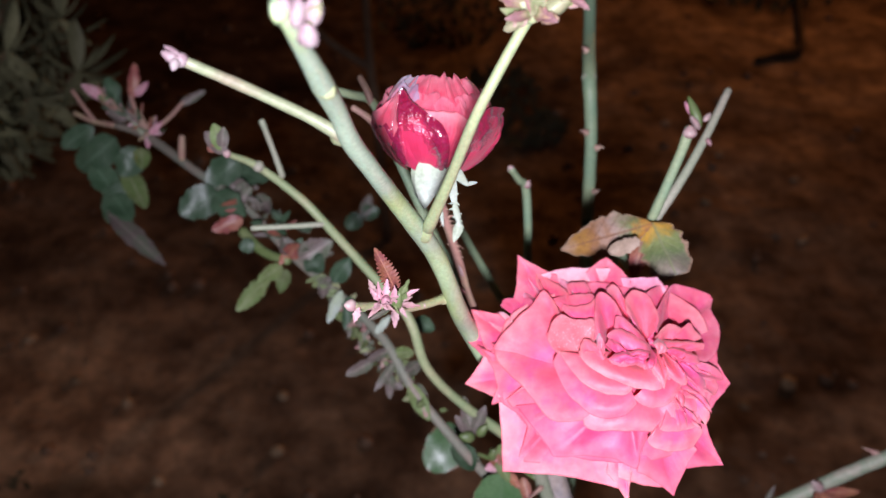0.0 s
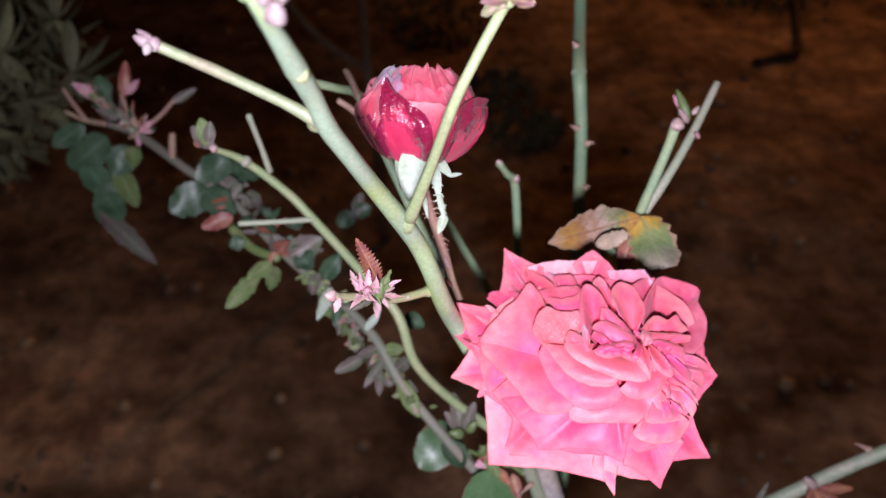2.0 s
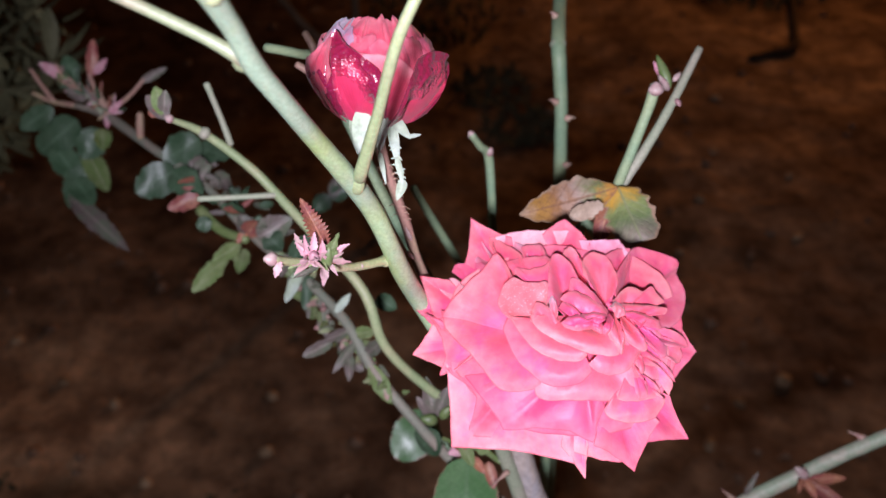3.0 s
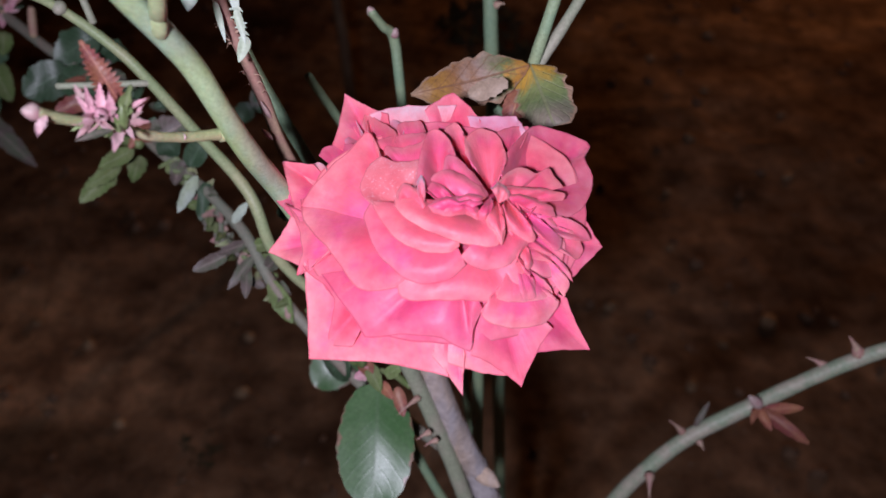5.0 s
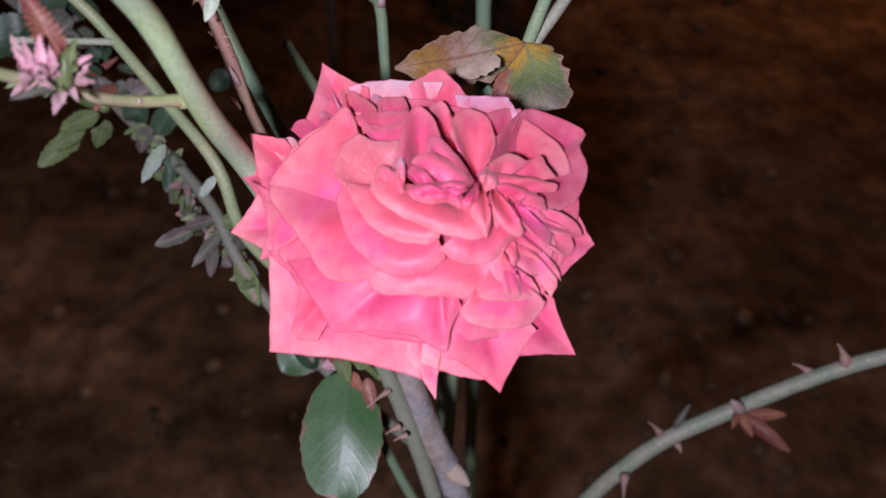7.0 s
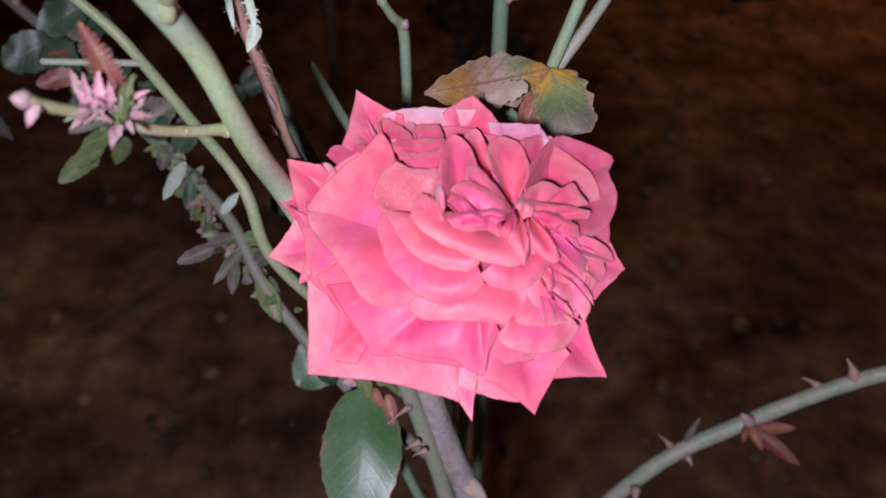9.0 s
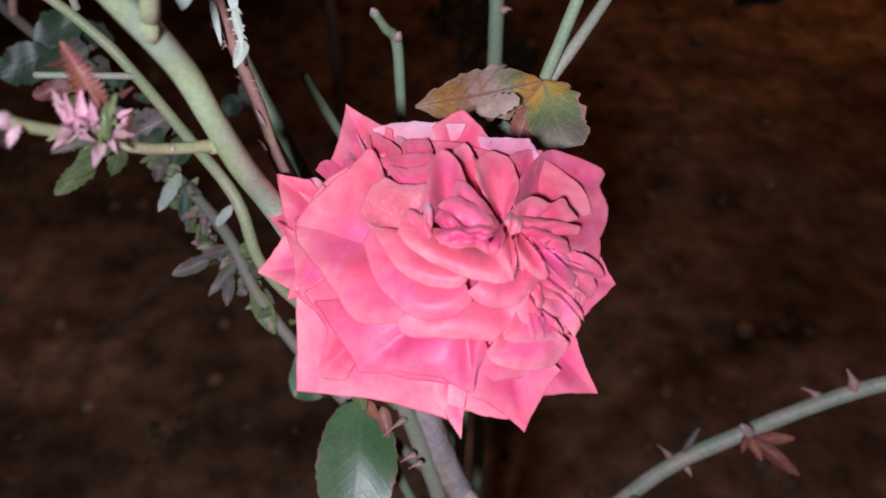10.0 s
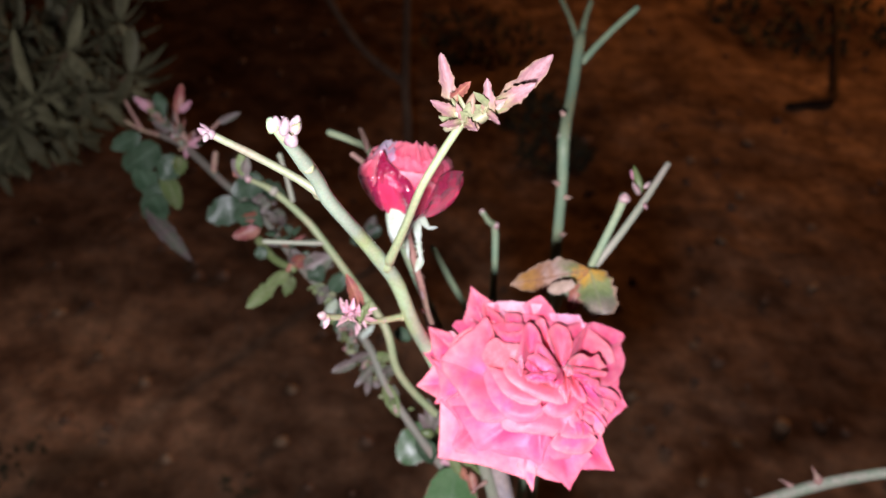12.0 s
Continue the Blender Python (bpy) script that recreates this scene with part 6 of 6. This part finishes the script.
def wilted_petal(rim, root, lift, look_of, sharp=0.1, rows=18, cols=30):
    """An outer petal of the red bloom: it clings to the globe from root up to a rim through the given points (azimuth
    in degrees, height as a share of the globe's), and stands lift mm off it at the rim."""
    rnd = random.Random(next(PETAL_COUNT))
    ph, ph2 = rnd.uniform(0, 6.28), rnd.uniform(0, 6.28)
    soft = spline([Vector((a, h * 100, 0)) for a, h in rim], 10)
    hard = [Vector((rim[k][0], rim[k][1] * 100, 0)).lerp(Vector((rim[k + 1][0], rim[k + 1][1] * 100, 0)), q / 10) for k in range(len(rim) - 1) for q in range(10)] + [Vector((rim[-1][0], rim[-1][1] * 100, 0))]
    line = [a.lerp(b, sharp) for a, b in zip(soft, hard)]
    foot = Vector((root[0], root[1] * 100, 0))
    crisp = (1.4, 2.4, 1.6)[look_of]
    bm = bmesh.new()
    uv = bm.loops.layers.uv.new("uv")
    front, back = [], []
    for c in range(cols + 1):
        u = c / cols
        k = min(int(u * (len(line) - 1)), len(line) - 2)
        e = line[k].lerp(line[k + 1], u * (len(line) - 1) - k)
        e.y += 3.0 * noise.noise(Vector((u * 7 + ph, ph2, 0))) + 2.0 * noise.noise(Vector((u * 19 + ph2, ph, 0)))
        f, b = [], []
        for r in range(rows + 1):
            v = r / rows
            q = foot.lerp(e, v ** 0.8)
            az, h = radians(q.x), q.y / 100
            size = 20.0 * math.sin(math.pi * min(max(0.11 + 0.66 * h, 0.0), 0.98)) ** 0.62
            size += lift * (0.35 + 0.65 * v ** 3) + 0.5 * math.sin(math.pi * v)
            size += crisp * max(0.0, v - 0.35) * (1.3 * noise.noise(Vector((u * 5 + ph, v * 5, ph2))) + 0.6 * noise.noise(Vector((u * 13, v * 11 + ph, ph2))))
            o = Vector((math.cos(az), math.sin(az), 0))
            up = Vector((0, 0, h * 0.030 + 0.0003 * math.sin(19 * u + ph) * v))
            f.append(bm.verts.new(o * size / 1000 + up))
            b.append(bm.verts.new(o * (size - 0.45) / 1000 + up))
        front.append(f)
        back.append(b)

    def face(vs, at):
        fc = bm.faces.new(vs)
        for lp, (a, q) in zip(fc.loops, at):
            lp[uv].uv = (a / cols, q / rows)
        return fc
    edge = []
    for c in range(cols):
        for r in range(rows):
            at = ((c, r), (c + 1, r), (c + 1, r + 1), (c, r + 1))
            face([front[a][q] for a, q in at], at)
            face([back[a][q] for a, q in at[::-1]], at[::-1])
        edge.append(face((front[c][rows], front[c + 1][rows], back[c + 1][rows], back[c][rows]), [(c, rows)] * 4))
    for r in range(rows):
        edge.append(face((front[0][r], front[0][r + 1], back[0][r + 1], back[0][r]), [(0, r)] * 4))
        edge.append(face((front[cols][r + 1], front[cols][r], back[cols][r], back[cols][r + 1]), [(cols, r)] * 4))
    bmesh.ops.recalc_face_normals(bm, faces=bm.faces)
    crisp_rim(edge)
    return petal_into(red_bloom, bm, (PETAL_RED, PETAL_DRY, PETAL_FADED)[look_of], ("", "dark crinkled drying petal", "faded greyish pink petal rim")[look_of])


# outer petals, drying and dark at the front
wilted_petal(((-126, 0.10), (-128, 0.40), (-127, 0.68), (-130, 0.98), (-109, 0.88), (-95, 0.79), (-82, 0.71), (-75, 0.53), (-71, 0.28), (-66, 0.05)), (-97, -0.02), 2.2, 1)
wilted_petal(((-66, 0.06), (-60, 0.34), (-58, 0.62), (-50, 0.82), (-30, 0.86), (-6, 0.80), (4, 0.70), (4, 0.46), (2, 0.28), (0, 0.06)), (-40, -0.02), 4.2, 1)
wilted_petal(((-118, 0.30), (-118, 0.66), (-116, 0.82), (-101, 0.85), (-82, 0.84), (-64, 0.80), (-54, 0.74), (-46, 0.55), (-46, 0.20)), (-78, -0.02), 1.0, 0)
wilted_petal(((-172, 0.20), (-168, 0.46), (-150, 0.60), (-134, 0.60), (-126, 0.40), (-122, 0.14)), (-140, -0.02), 1.8, 1)
wilted_petal(((-178, 0.10), (-174, 0.34), (-170, 0.50), (-160, 0.62), (-148, 0.72), (-138, 0.85), (-130, 0.94), (-120, 0.60)), (-150, -0.02), 2.6, 0)
# the ruffled crown
# azimuth, half width, height of the rim, lift, look
for c, w, top, lift, look_of in ((-130, 21, 1.02, -0.8, 2), (-101, 22, 0.98, -1.4, 0), (-71, 22, 0.96, -1.2, 0), (-41, 22, 0.99, -1.2, 0), (-13, 20, 0.97, -0.6, 0),
        (-142, 20, 1.09, -2.2, 2), (-116, 20, 1.12, -3.2, 0), (-86, 22, 1.14, -3.6, 0), (-56, 22, 1.13, -3.4, 0), (-27, 20, 1.11, -2.8, 0)):
    wilted_petal(((c - w, top - 0.45), (c - 0.98 * w, top - 0.10), (c - 0.6 * w, top), (c, top - 0.02), (c + 0.6 * w, top + 0.01), (c + 0.98 * w, top - 0.12), (c + w, top - 0.45)), (c, top - 0.75), lift, look_of)
globe_ring(((30, 80, 0.00, 0.66, 19.8, 30, 1.0, 0, 1, 0.2), (85, 85, 0.0, 0.72, 19.5, 30, 0.8, 0, 0, 0.2), (145, 80, 0.0, 0.72, 19.5, 30, 0.8, 0, 0, 0.2)), 903)
globe_ring(((-74, 92, 0.02, 0.72, 18.6, 30, 0.0, 0.05, 0, 0.15), (-142, 80, 0.02, 0.80, 18.6, 30, 0.2, -0.05, 0, 0.2), (-15, 80, 0.02, 0.74, 18.6, 30, 0.4, 0, 0, 0.2), (45, 100, 0.0, 0.84, 18.6, 30, 0.2, 0, 0, 0.2), (115, 100, 0.0, 0.86, 18.6, 30, 0.2, 0, 0, 0.2), (180, 90, 0.0, 0.86, 18.6, 30, 0.3, 0, 0, 0.2)), 906)
globe_ring(((55, 80, 0.1, 0.86, 16.8, 30, 0.8, 0, 0, 0.3), (115, 80, 0.1, 0.86, 16.8, 30, 0.8, 0, 0, 0.3), (175, 70, 0.1, 0.86, 16.8, 30, 0.8, 0, 2, 0.3)), 916)
globe_ring(((-105, 56, 0.3, 0.89, 13.6, 30, 1.0, 0, 0, 0.35), (-65, 56, 0.3, 0.85, 13.8, 30, 1.2, 0.1, 0, 0.35), (-20, 60, 0.3, 0.90, 13.4, 30, 1.0, 0, 0, 0.35), (45, 80, 0.3, 0.92, 13.4, 30, 1.0, 0, 0, 0.35), (105, 80, 0.3, 0.92, 13.4, 30, 1.0, 0, 0, 0.35), (165, 80, 0.3, 0.92, 13.4, 30, 1.0, 0, 0, 0.35), (-145, 56, 0.3, 0.90, 13.4, 30, 1.0, 0, 2, 0.35)), 919)
globe_ring(((-85, 90, 0.4, 0.92, 9.4, 30, 1.2, 0, 0, 0.35), (10, 100, 0.4, 0.95, 9.2, 30, 1.2, 0, 0, 0.35), (110, 110, 0.4, 0.95, 9.2, 30, 1.2, 0, 0, 0.35), (-150, 90, 0.4, 0.95, 9.2, 30, 1.2, 0, 0, 0.35), (-40, 140, 0.5, 0.95, 5.2, 30, 1.0, 0, 0, 0.3), (120, 140, 0.5, 0.95, 5.2, 30, 1.0, 0, 0, 0.3)), 926)


def sepal(base, tip, width, **kw):
    bm = leaf_bm(base, tip, width, teeth=1, tooth=0, rows=12, blunt=0.2, **kw)
    ob = part("sepal", bm, CALYX, None, "", base)
    world_at = Matrix.Translation(ob.location)
    ob.parent = red_bloom
    ob.matrix_basis = RED_BLOOM.inverted() @ world_at
    return ob


sepal((-0.0040, 0.2370, 1.4110), (-0.0064, 0.2296, 1.3950), 0.0092, fold=-0.3, curl=0.05)
sepal((-0.0090, 0.2410, 1.4075), (-0.0088, 0.2381, 1.3925), 0.0040, fold=-0.4, curl=0.14)
sepal((-0.0005, 0.2380, 1.4100), (-0.0012, 0.2340, 1.3960), 0.0055, fold=-0.3, curl=0.08)
sepal((0.0020, 0.2400, 1.4070), (0.0090, 0.2380, 1.3985), 0.0040, fold=-0.4, curl=0.10)
sepal((0.0080, 0.2383, 1.3994), (0.0122, 0.2392, 1.3996), 0.0014, fold=-0.3, curl=0.10)
sepal((0.0024, 0.2417, 1.4038), (0.0044, 0.2372, 1.3890), 0.0036, fold=-0.3, curl=0.03)
sepal((0.0040, 0.2379, 1.3915), (0.0060, 0.2338, 1.3835), 0.0022, fold=-0.3, curl=0.0)
sepal((0.0062, 0.2349, 1.3847), (0.0038, 0.2323, 1.3785), 0.0034, fold=-0.3, curl=-0.1)
sepal((-0.0016, 0.2392, 1.3930), (0.0000, 0.2367, 1.3822), 0.0018, fold=-0.3, curl=-0.1)
fringe = random.Random(43)
for k in range(16):
    a = Vector((0.0036, 0.2400, 1.3960)).lerp(Vector((0.0056, 0.2345, 1.3835)), fringe.random())
    b = a + Vector((fringe.choice((-1, 1)) * fringe.uniform(0.0010, 0.0026), fringe.uniform(-0.0008, 0.0004), fringe.uniform(-0.0016, 0.0004)))
    sepal(a, b, 0.0007, fold=0.2, curl=0.1)
for k in range(22):
    q = fringe.random()
    a = Vector((-0.0012, 0.2425, 1.3900)).lerp(Vector((0.0055, 0.2425, 1.3610)), q)
    side = fringe.choice((-1, 1))
    thorn(a + Vector((side * 0.0014, -0.0008, 0)), a + Vector((side * fringe.uniform(0.0026, 0.0040), -0.0012, fringe.uniform(-0.0016, 0.0006))), 0.00035, red_stem, STEM_BROWN)
